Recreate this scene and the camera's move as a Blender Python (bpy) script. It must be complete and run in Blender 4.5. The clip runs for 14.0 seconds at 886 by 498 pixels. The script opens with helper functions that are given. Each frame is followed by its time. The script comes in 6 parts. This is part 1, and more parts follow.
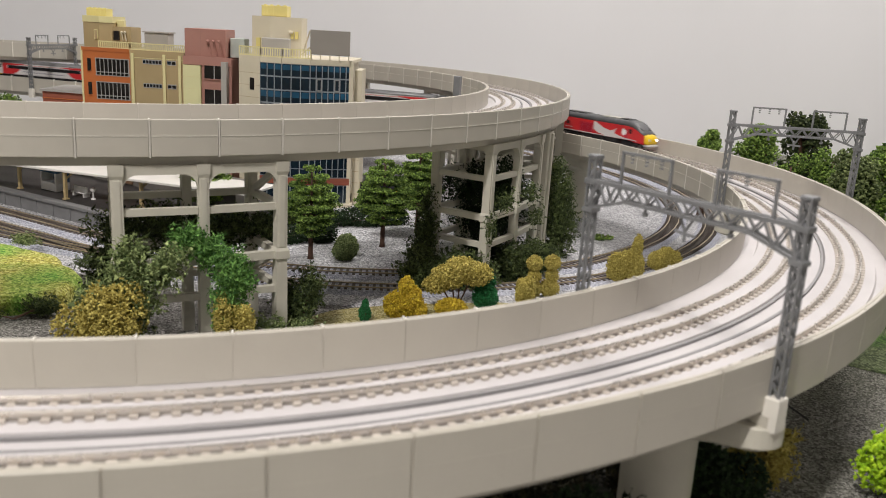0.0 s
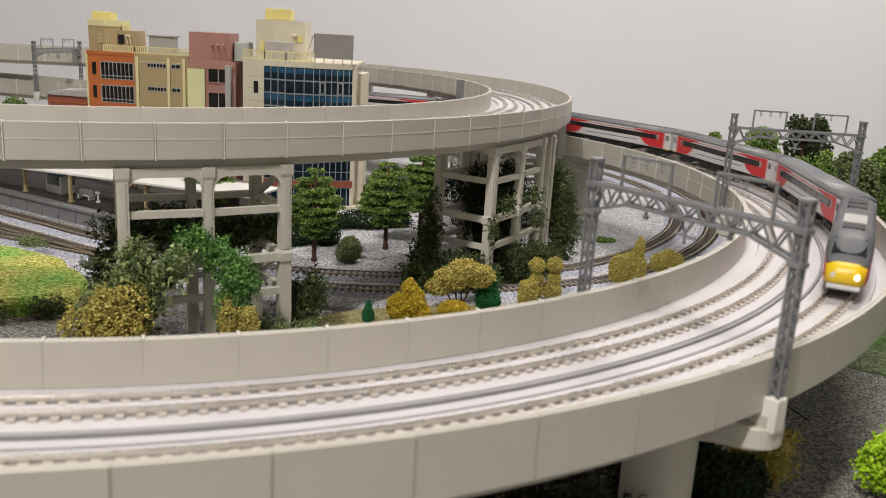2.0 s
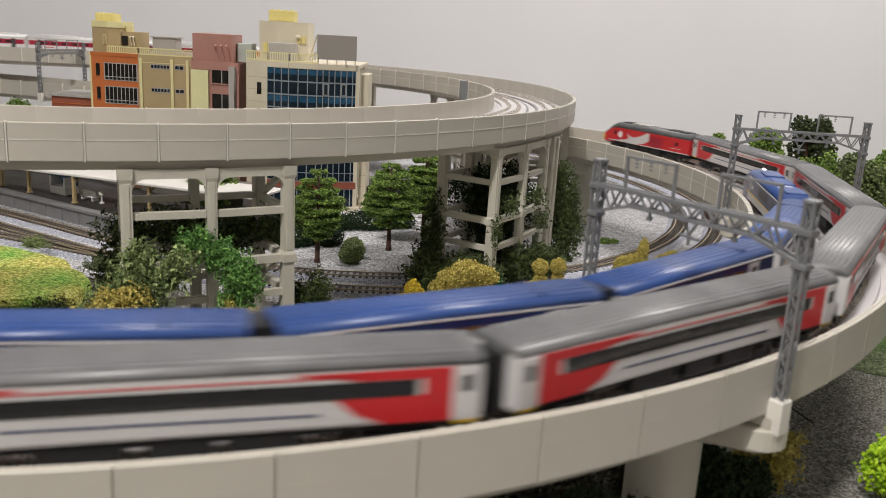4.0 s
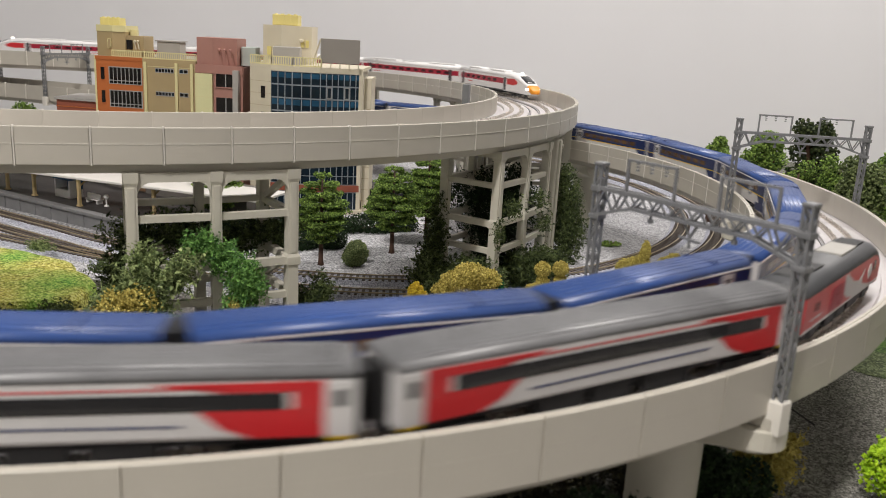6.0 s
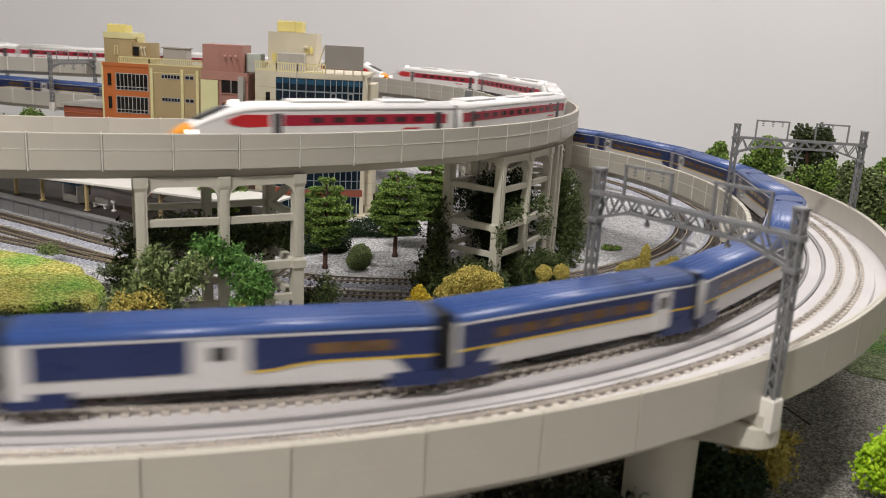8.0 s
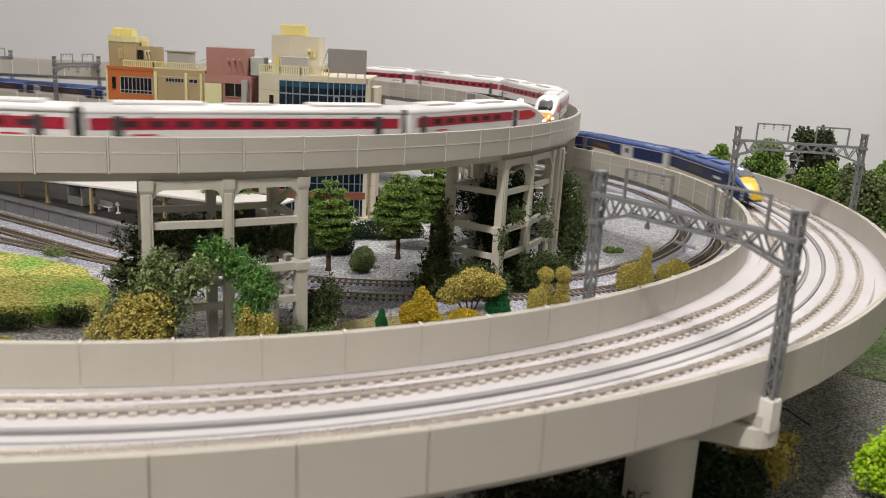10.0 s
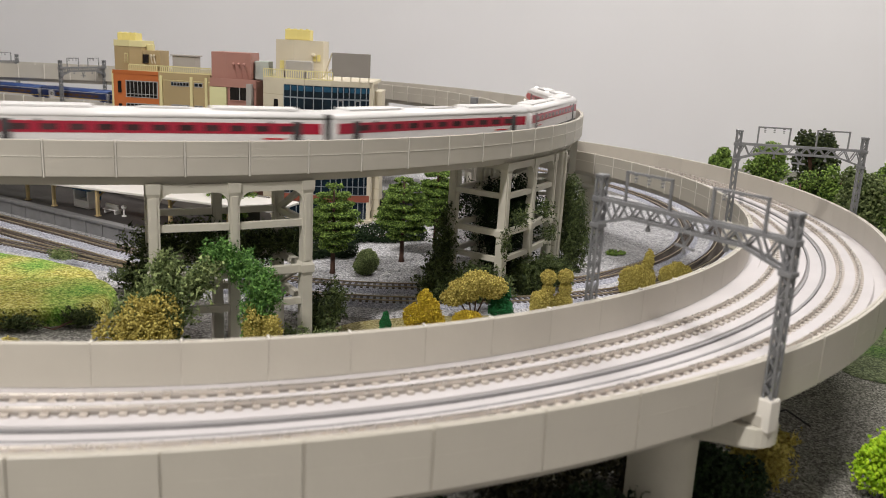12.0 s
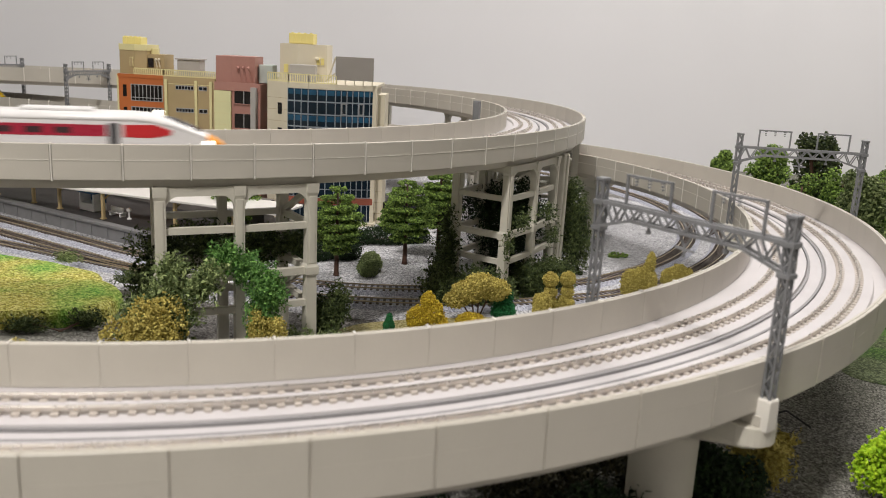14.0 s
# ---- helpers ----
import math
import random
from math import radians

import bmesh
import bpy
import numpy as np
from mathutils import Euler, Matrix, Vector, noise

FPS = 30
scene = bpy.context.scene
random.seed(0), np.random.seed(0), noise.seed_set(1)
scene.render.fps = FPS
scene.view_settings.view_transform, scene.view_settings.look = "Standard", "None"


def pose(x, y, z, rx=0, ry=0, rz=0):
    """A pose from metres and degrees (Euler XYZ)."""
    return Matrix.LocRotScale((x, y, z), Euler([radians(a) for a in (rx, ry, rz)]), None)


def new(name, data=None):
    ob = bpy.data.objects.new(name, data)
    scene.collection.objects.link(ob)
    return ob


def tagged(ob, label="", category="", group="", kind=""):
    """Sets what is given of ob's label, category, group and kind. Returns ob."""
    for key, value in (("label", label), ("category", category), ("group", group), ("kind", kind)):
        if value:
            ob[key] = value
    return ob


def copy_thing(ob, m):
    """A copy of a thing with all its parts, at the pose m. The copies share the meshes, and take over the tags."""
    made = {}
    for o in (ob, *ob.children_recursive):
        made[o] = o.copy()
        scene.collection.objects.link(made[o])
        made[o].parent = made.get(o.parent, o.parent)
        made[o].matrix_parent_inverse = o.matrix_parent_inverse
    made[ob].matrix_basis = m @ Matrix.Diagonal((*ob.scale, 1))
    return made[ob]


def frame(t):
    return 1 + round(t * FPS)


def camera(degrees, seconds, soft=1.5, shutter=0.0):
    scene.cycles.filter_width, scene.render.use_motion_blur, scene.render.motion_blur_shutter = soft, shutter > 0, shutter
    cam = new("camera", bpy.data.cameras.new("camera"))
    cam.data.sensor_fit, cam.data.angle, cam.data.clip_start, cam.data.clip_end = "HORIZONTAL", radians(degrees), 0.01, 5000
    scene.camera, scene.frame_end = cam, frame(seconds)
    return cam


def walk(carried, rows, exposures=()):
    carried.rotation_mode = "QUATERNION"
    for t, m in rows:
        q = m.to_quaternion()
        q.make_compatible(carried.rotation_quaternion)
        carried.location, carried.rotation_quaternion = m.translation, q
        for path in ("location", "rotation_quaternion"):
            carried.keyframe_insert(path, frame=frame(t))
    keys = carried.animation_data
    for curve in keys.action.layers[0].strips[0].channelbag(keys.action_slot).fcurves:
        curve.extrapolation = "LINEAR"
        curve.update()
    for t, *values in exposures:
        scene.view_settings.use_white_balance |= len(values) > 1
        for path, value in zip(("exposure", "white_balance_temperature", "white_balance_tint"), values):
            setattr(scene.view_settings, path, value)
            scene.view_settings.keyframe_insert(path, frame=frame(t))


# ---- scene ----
cam = camera(55.597, 14.0, soft=0.9, shutter=0.5)
cam.data.dof.use_dof, cam.data.dof.focus_distance, cam.data.dof.aperture_fstop = True, 0.62, 22.0
PATH = [
    (0.0, pose(0.00013, 0.01373, 0.17467, 75.2260, -3.2276, 0.0661)),
    (0.5, pose(0.00013, 0.01303, 0.17481, 75.2666, -3.2169, 0.1081)),
    (1.0, pose(0.00012, 0.01211, 0.17499, 75.3118, -3.2037, 0.1571)),
    (1.5, pose(0.00012, 0.01136, 0.17514, 75.3563, -3.1921, 0.2033)),
    (2.0, pose(0.00011, 0.01051, 0.17530, 75.3938, -3.1792, 0.2527)),
    (2.5, pose(0.00011, 0.00968, 0.17547, 75.4393, -3.1680, 0.2949)),
    (3.0, pose(0.00013, 0.01123, 0.17518, 75.4268, -3.1653, 0.3632)),
    (5.5, pose(0.00013, 0.00914, 0.17561, 75.6023, -3.1148, 0.6061)),
    (6.0, pose(0.00012, 0.00820, 0.17580, 75.6528, -3.1009, 0.6606)),
    (6.5, pose(0.00011, 0.00738, 0.17596, 75.6963, -3.0897, 0.7035)),
    (7.0, pose(0.00004, 0.00283, 0.17684, 75.8113, -3.0603, 0.7369)),
    (7.5, pose(-0.00000, -0.00001, 0.17739, 75.8931, -3.0419, 0.7629)),
    (8.0, pose(-0.00001, -0.00082, 0.17755, 75.9402, -3.0295, 0.8160)),
    (10.5, pose(-0.00009, -0.00566, 0.17853, 76.1522, -2.9711, 1.0347)),
    (11.0, pose(-0.00011, -0.00704, 0.17881, 76.2082, -2.9537, 1.1018)),
    (11.5, pose(-0.00013, -0.00797, 0.17900, 76.2525, -2.9422, 1.1476)),
    (12.0, pose(-0.00014, -0.00882, 0.17917, 76.2911, -2.9315, 1.1895)),
    (12.5, pose(-0.00016, -0.00972, 0.17936, 76.3300, -2.9197, 1.2375)),
    (13.0, pose(-0.00018, -0.01073, 0.17956, 76.3745, -2.9080, 1.2821)),
    (13.5, pose(-0.00021, -0.01191, 0.17980, 76.4137, -2.8956, 1.3262)),
    (14.0, pose(-0.00023, -0.01299, 0.18002, 76.4638, -2.8829, 1.3759)),
]
walk(cam, PATH)

# ---------------------------------------------------------------- light
world = bpy.data.worlds.new("room_air")
scene.world = world
world.use_nodes = True
world.node_tree.nodes["Background"].inputs[0].default_value = (0.9, 0.92, 1.0, 1)
world.node_tree.nodes["Background"].inputs[1].default_value = 0.005
scene.view_settings.exposure = 0.0


def ceiling_lamp(x, y, sx, sy, watts, colour=(1.0, 0.95, 0.9)):
    lamp = bpy.data.lights.new("ceiling_lamp", "AREA")
    lamp.shape, lamp.size, lamp.size_y, lamp.energy, lamp.color = "RECTANGLE", sx, sy, watts, colour
    ob = new("ceiling_lamp", lamp)
    ob.matrix_basis = pose(x, y, 1.48)
    return ob


ceiling_lamp(-0.50, -0.62, 0.12, 0.06, 26.0)
ceiling_lamp(-0.20, -0.30, 0.22, 0.10, 5.0)
ceiling_lamp(0.55, 1.00, 0.60, 0.15, 19.5)

# ---------------------------------------------------------------- materials


def mat(name, colour, rough=0.5, metal=0.0, var=0.12, scale=60.0, bump=0.0, bscale=400.0, rand=0.0, spec=0.5, colour2=None, emit=0.0):
    m = bpy.data.materials.new(name)
    m.use_nodes = True
    nt = m.node_tree
    b = nt.nodes["Principled BSDF"]
    b.inputs["Roughness"].default_value = rough
    b.inputs["Metallic"].default_value = metal
    b.inputs["Specular IOR Level"].default_value = spec
    tc = nt.nodes.new("ShaderNodeTexCoord")
    n1 = nt.nodes.new("ShaderNodeTexNoise")
    n1.inputs["Scale"].default_value, n1.inputs["Detail"].default_value = scale, 6
    nt.links.new(tc.outputs["Object"], n1.inputs["Vector"])
    ramp = nt.nodes.new("ShaderNodeValToRGB")
    c1 = [c * (1 - var) for c in colour]
    c2 = list(colour2) if colour2 else [min(1, c * (1 + var)) for c in colour]
    ramp.color_ramp.elements[0].position, ramp.color_ramp.elements[0].color = 0.32, (*c1, 1)
    ramp.color_ramp.elements[1].position, ramp.color_ramp.elements[1].color = 0.68, (*c2, 1)
    nt.links.new(n1.outputs["Fac"], ramp.inputs[0])
    out = ramp.outputs[0]
    if rand:
        info = nt.nodes.new("ShaderNodeObjectInfo")
        hsv = nt.nodes.new("ShaderNodeHueSaturation")
        mr = nt.nodes.new("ShaderNodeMapRange")
        mr.inputs[3].default_value, mr.inputs[4].default_value = 1 - rand, 1 + rand
        nt.links.new(info.outputs["Random"], mr.inputs[0])
        nt.links.new(mr.outputs[0], hsv.inputs["Value"])
        nt.links.new(out, hsv.inputs["Color"])
        out = hsv.outputs[0]
    nt.links.new(out, b.inputs["Base Color"])
    n3 = nt.nodes.new("ShaderNodeTexNoise")
    n3.inputs["Scale"].default_value = scale * 3.1
    nt.links.new(tc.outputs["Object"], n3.inputs["Vector"])
    rr = nt.nodes.new("ShaderNodeMapRange")
    rr.inputs[3].default_value, rr.inputs[4].default_value = max(0.03, rough - 0.07), min(1, rough + 0.07)
    nt.links.new(n3.outputs["Fac"], rr.inputs[0])
    nt.links.new(rr.outputs[0], b.inputs["Roughness"])
    if bump:
        n2 = nt.nodes.new("ShaderNodeTexNoise")
        n2.inputs["Scale"].default_value, n2.inputs["Detail"].default_value = bscale, 4
        nt.links.new(tc.outputs["Object"], n2.inputs["Vector"])
        bp = nt.nodes.new("ShaderNodeBump")
        bp.inputs["Strength"].default_value, bp.inputs["Distance"].default_value = bump, 0.001
        nt.links.new(n2.outputs["Fac"], bp.inputs["Height"])
        nt.links.new(bp.outputs[0], b.inputs["Normal"])
    if emit:
        b.inputs["Emission Color"].default_value = (*colour, 1)
        b.inputs["Emission Strength"].default_value = emit
    return m


def leafy(name, dark, light):
    """Foam foliage: each clump its own shade, most of them deep, a few bright."""
    m = bpy.data.materials.new(name)
    m.use_nodes = True
    nt = m.node_tree
    b = nt.nodes["Principled BSDF"]
    b.inputs["Roughness"].default_value, b.inputs["Specular IOR Level"].default_value = 0.7, 0.3
    geo = nt.nodes.new("ShaderNodeNewGeometry")
    ramp = nt.nodes.new("ShaderNodeValToRGB")
    ramp.color_ramp.elements[0].color, ramp.color_ramp.elements[1].color = (*dark, 1), (*light, 1)
    mid = ramp.color_ramp.elements.new(0.62)
    mid.color = (*[d + (l - d) * 0.42 for d, l in zip(dark, light)], 1)
    nt.links.new(geo.outputs["Random Per Island"], ramp.inputs[0])
    nt.links.new(ramp.outputs[0], b.inputs["Base Color"])
    return m


def speckle(name, stops, scale, patch=None, patch_scale=8.0, bump=0.6, rough=0.9):
    """Loose grain: cells each with a shade; patch lays a second set of shades over parts of it."""
    m = bpy.data.materials.new(name)
    m.use_nodes = True
    nt = m.node_tree
    b = nt.nodes["Principled BSDF"]
    b.inputs["Roughness"].default_value, b.inputs["Specular IOR Level"].default_value = rough, 0.25
    tc = nt.nodes.new("ShaderNodeTexCoord")
    v = nt.nodes.new("ShaderNodeTexVoronoi")
    v.inputs["Scale"].default_value = scale
    nt.links.new(tc.outputs["Object"], v.inputs["Vector"])
    sep = nt.nodes.new("ShaderNodeSeparateColor")
    nt.links.new(v.outputs["Color"], sep.inputs[0])

    def ramp(cols):
        r = nt.nodes.new("ShaderNodeValToRGB")
        while len(r.color_ramp.elements) < len(cols):
            r.color_ramp.elements.new(0.5)
        for k, c in enumerate(cols):
            r.color_ramp.elements[k].position, r.color_ramp.elements[k].color = k / (len(cols) - 1), (*c, 1)
        nt.links.new(sep.outputs[0], r.inputs[0])
        return r.outputs[0]

    out = ramp(stops)
    if patch:
        n = nt.nodes.new("ShaderNodeTexNoise")
        n.inputs["Scale"].default_value, n.inputs["Detail"].default_value = patch_scale, 5
        nt.links.new(tc.outputs["Object"], n.inputs["Vector"])
        mr = nt.nodes.new("ShaderNodeMapRange")
        mr.inputs[1].default_value, mr.inputs[2].default_value = 0.46, 0.58
        nt.links.new(n.outputs["Fac"], mr.inputs[0])
        mix = nt.nodes.new("ShaderNodeMix")
        mix.data_type = "RGBA"
        nt.links.new(mr.outputs[0], mix.inputs[0])
        nt.links.new(out, mix.inputs[6])
        nt.links.new(ramp(patch), mix.inputs[7])
        out = mix.outputs[2]
    nt.links.new(out, b.inputs["Base Color"])
    bp = nt.nodes.new("ShaderNodeBump")
    bp.inputs["Strength"].default_value, bp.inputs["Distance"].default_value = bump, 0.0008
    nt.links.new(v.outputs["Distance"], bp.inputs["Height"])
    nt.links.new(bp.outputs[0], b.inputs["Normal"])
    return m


M_CONC = mat("viaduct_plastic", (0.53, 0.50, 0.44), 0.42, var=0.05, scale=25, bump=0.05, bscale=900, rand=0.02)
M_CONC_EDGE = mat("viaduct_post_plastic", (0.78, 0.75, 0.69), 0.4, var=0.04, scale=40)
M_DECK = mat("deck_plastic", (0.56, 0.535, 0.545), 0.38, var=0.04, scale=30, bump=0.05, bscale=700)
M_GUTTER = mat("gutter_grey", (0.25, 0.245, 0.25), 0.5, var=0.06, scale=40)
M_RAILBASE = mat("rail_base_brown", (0.33, 0.30, 0.27), 0.55, var=0.15, scale=90)
M_RAIL = mat("rail_nickel", (0.62, 0.58, 0.53), 0.28, metal=0.9, var=0.1, scale=80)
M_CHAIR = mat("rail_chair_plastic", (0.52, 0.47, 0.425), 0.5, var=0.08, scale=60)
M_STEEL = mat("mast_grey_plastic", (0.24, 0.245, 0.255), 0.42, metal=0.3, var=0.08, scale=200)
M_PIER = mat("pier_plastic", (0.58, 0.555, 0.48), 0.5, var=0.06, scale=40, bump=0.06, bscale=600)
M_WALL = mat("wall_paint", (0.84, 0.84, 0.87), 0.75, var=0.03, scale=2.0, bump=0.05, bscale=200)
# the unseen walls, made darker than the north wall to cut bounced light
M_WALL_UNSEEN = mat("unseen_wall_dimmed", (0.38, 0.37, 0.355), 0.8, var=0.04, scale=2.0, bump=0.05, bscale=200)
M_CEIL = mat("ceiling_paint", (0.60, 0.59, 0.58), 0.8, var=0.02, scale=3)

# ---------------------------------------------------------------- mesh tools


def part(name, bm, material, parent=None, label="", smooth=False):
    me = bpy.data.meshes.new(name)
    bm.normal_update()
    bm.to_mesh(me)
    bm.free()
    me.materials.append(material)
    if smooth:
        for p in me.polygons:
            p.use_smooth = True
    ob = new(name, me)
    if parent:
        ob.parent = parent
    if label:
        ob["label"] = label
    return ob


def thing(name, m, label, category, group="", kind=""):
    ob = new(name)
    ob.empty_display_size = 0.005
    ob.matrix_basis = m
    return tagged(ob, label, category, group, kind)


def box(bm, x0, x1, y0, y1, z0, z1, m=None):
    v = [bm.verts.new((x, y, z)) for z in (z0, z1) for y in (y0, y1) for x in (x0, x1)]
    if m is not None:
        for w in v:
            w.co = m @ w.co
    for f in ((0, 2, 3, 1), (4, 5, 7, 6), (0, 1, 5, 4), (2, 6, 7, 3), (0, 4, 6, 2), (1, 3, 7, 5)):
        bm.faces.new([v[i] for i in f])
    return v


def bevelled(bm, r, seg=1):
    bmesh.ops.bevel(bm, geom=bm.edges[:], offset=r, segments=seg, affect="EDGES", clamp_overlap=True)
    return bm


def cbox(x0, x1, y0, y1, z0, z1, r=0.0, m=None):
    bm = bmesh.new()
    box(bm, x0, x1, y0, y1, z0, z1, m)
    if r:
        bevelled(bm, r)
    return bm


def rod(bm, a, b, r, n=6):
    a, b = Vector(a), Vector(b)
    d = (b - a).normalized()
    u = d.orthogonal().normalized()
    w = d.cross(u)
    rings = [[bm.verts.new(p + r * (math.cos(k * math.tau / n) * u + math.sin(k * math.tau / n) * w)) for k in range(n)] for p in (a, b)]
    for k in range(n):
        bm.faces.new((rings[0][k], rings[0][(k + 1) % n], rings[1][(k + 1) % n], rings[1][k]))
    bm.faces.new(rings[0][::-1])
    bm.faces.new(rings[1])


def bar(bm, a, b, w, h):
    """A square bar from a to b, w wide across and h deep upwards."""
    a, b = Vector(a), Vector(b)
    d = (b - a)
    u = d.normalized()
    side = u.cross(Vector((0, 0, 1)))
    side = side.normalized() if side.length > 1e-4 else Vector((1, 0, 0))
    up = side.cross(u)
    m = Matrix((side, u, up)).transposed().to_4x4()
    m.translation = a
    box(bm, -w / 2, w / 2, 0, d.length, -h / 2, h / 2, m)


def loft(sections, cap=True):
    """A skin through rings of points, each ring with as many points as the first."""
    bm = bmesh.new()
    rings = [[bm.verts.new(p) for p in s] for s in sections]
    n = len(rings[0])
    for a, b in zip(rings, rings[1:]):
        for k in range(n):
            bm.faces.new((a[k], a[(k + 1) % n], b[(k + 1) % n], b[k]))
    if cap:
        bm.faces.new(rings[0][::-1])
        bm.faces.new(rings[-1])
    bmesh.ops.recalc_face_normals(bm, faces=bm.faces)
    return bm


def lathe(profile, n=16):
    return loft([[(r * math.cos(k * math.tau / n), r * math.sin(k * math.tau / n), z) for k in range(n)] for r, z in profile])


def prism(points, z0, z1):
    return loft([[(x, y, z0) for x, y in points], [(x, y, z1) for x, y in points]])


OCTA_V = np.array([(1, 0, 0), (-1, 0, 0), (0, 1, 0), (0, -1, 0), (0, 0, 1), (0, 0, -1)], float)
OCTA_F = np.array([(0, 2, 4), (2, 1, 4), (1, 3, 4), (3, 0, 4), (2, 0, 5), (1, 2, 5), (3, 1, 5), (0, 3, 5)])


def clumps(name, places, sizes, material, parent=None, stretch=1.0, seed=1, label=""):
    """Many small angular clumps joined into one mesh."""
    rng = np.random.default_rng(seed)
    n = len(places)
    q = rng.normal(size=(n, 4))
    q /= np.linalg.norm(q, axis=1)[:, None]
    w, x, y, z = q.T
    rot = np.stack([1 - 2 * (y * y + z * z), 2 * (x * y - z * w), 2 * (x * z + y * w), 2 * (x * y + z * w), 1 - 2 * (x * x + z * z), 2 * (y * z - x * w),
                    2 * (x * z - y * w), 2 * (y * z + x * w), 1 - 2 * (x * x + y * y)], 1).reshape(n, 3, 3)
    base = OCTA_V[None] * rng.uniform(0.6, 1.3, (n, 6, 1)) * np.array([stretch, 1 / math.sqrt(stretch), 1 / math.sqrt(stretch)])
    v = np.einsum("nij,nkj->nki", rot, base) * np.asarray(sizes)[:, None, None] + np.asarray(places)[:, None]
    f = (OCTA_F[None] + 6 * np.arange(n)[:, None, None]).reshape(-1, 3)
    me = bpy.data.meshes.new(name)
    me.from_pydata(v.reshape(-1, 3).tolist(), [], f.tolist())
    me.materials.append(material)
    ob = new(name, me)
    if parent:
        ob.parent = parent
    if label:
        ob["label"] = label
    return ob


# ---------------------------------------------------------------- the two viaducts' lines
LC, UC = Vector((-0.1686, 0.5854)), Vector((-0.3175, 0.8077))
R_IN, R_OUT, R_MID = 0.3595, 0.4335, 0.3965
R_TRACK_IN, R_TRACK_OUT = 0.3802, 0.4128
# each line is an oval: a half circle about c up to the angle a1, a straight run, a half circle and a straight run back
LOWER = dict(c=LC, a1=72.0, run=1.15, top=0.086)
UPPER = dict(c=UC, a1=100.0, run=0.82, top=0.125)


def turned(a):
    return Vector((math.cos(radians(a)), math.sin(radians(a))))


def on_line(line, r, s):
    """The place on a track of radius r, s metres along it from the angle 0."""
    half, run = math.pi * r, line["run"]
    u1 = turned(line["a1"])
    way = Vector((-u1.y, u1.x))
    q = (s - radians(line["a1"] - 180) * r) % (2 * half + 2 * run)
    if q < half:
        return line["c"] + turned(line["a1"] - 180 + math.degrees(q / r)) * r
    q -= half
    if q < run:
        return line["c"] + u1 * r + way * q
    q -= run
    if q < half:
        return line["c"] + way * run + turned(line["a1"] + math.degrees(q / r)) * r
    return line["c"] + way * (run - (q - half)) - u1 * r


def line_samples(line, step=2.0):
    u1 = turned(line["a1"])
    far = Vector((-u1.y, u1.x)) * line["run"]
    n = int(180 / step)
    out = [(line["c"], turned(line["a1"] - 180 + 180 * k / n), Vector((0, 0))) for k in range(n + 1)]
    out += [(line["c"], turned(line["a1"] + 180 * k / 36), far) for k in range(37)]
    return out + out[:1]


def sweep(line, profile, step=2.0):
    """A profile of (radius, height) pulled along the whole line."""
    return loft([[(*(c + u * r + off), z) for r, z in profile] for c, u, off in line_samples(line, step)], cap=False)


def rect(r0, r1, z0, z1):
    return [(r0, z0), (r1, z0), (r1, z1), (r0, z1)]


def arc_piece(c_r0, c_r1, z0, z1, span, n=3, chamfer=0.0):
    """A curved slab about the origin, centred on the angle 0."""
    bm = bmesh.new()
    prof = [(c_r0, z0), (c_r1, z0), (c_r1, z1 - chamfer), (c_r1 - chamfer, z1), (c_r0 + chamfer, z1), (c_r0, z1 - chamfer)] if chamfer else rect(c_r0, c_r1, z0, z1)
    bm.free()
    return loft([[(r * math.cos(radians(a)), r * math.sin(radians(a)), z) for r, z in prof] for a in [span * (k / n - 0.5) for k in range(n + 1)]])

# ---------------------------------------------------------------- room and table
X0, X1, Y0, Y1, ZC = -2.0, 1.6, -1.1, 1.42, 1.52


def room():
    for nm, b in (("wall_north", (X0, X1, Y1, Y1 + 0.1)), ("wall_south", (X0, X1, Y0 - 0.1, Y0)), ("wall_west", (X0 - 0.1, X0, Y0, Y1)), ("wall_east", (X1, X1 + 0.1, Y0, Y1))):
        tagged(part(nm, cbox(*b, -0.9, ZC), M_WALL if nm == "wall_north" else M_WALL_UNSEEN), "plain matt pale grey wall behind the layout" if nm == "wall_north" else "plain unseen room wall, darkened to cut bounced light", "wall", kind="structure")
    tagged(part("ceiling", cbox(X0, X1, Y0, Y1, ZC, ZC + 0.05), M_CEIL), "plain white ceiling of the room", "ceiling", kind="structure")
    tagged(part("floor", cbox(X0, X1, Y0, Y1, -0.95, -0.9), mat("floor_grey", (0.2, 0.19, 0.18), 0.6)), "grey room floor under the table", "floor", kind="structure")


room()
M_GROUND = speckle("dark_gravel", [(0.06, 0.056, 0.052), (0.17, 0.162, 0.152), (0.40, 0.385, 0.37)], 1100, patch=[(0.045, 0.046, 0.036), (0.125, 0.13, 0.10), (0.30, 0.295, 0.25)], patch_scale=2.2)
M_GRAVEL = speckle("white_gravel", [(0.16, 0.16, 0.17), (0.40, 0.40, 0.42), (0.70, 0.70, 0.72)], 900)
M_BALLAST = speckle("blue_grey_ballast", [(0.22, 0.23, 0.27), (0.38, 0.39, 0.46), (0.6, 0.61, 0.68)], 1300)
M_TURF = speckle("yellow_green_turf", [(0.17, 0.15, 0.03), (0.42, 0.39, 0.075), (0.70, 0.66, 0.26)], 800, patch=[(0.03, 0.15, 0.02), (0.09, 0.34, 0.05), (0.34, 0.52, 0.10)], patch_scale=9)


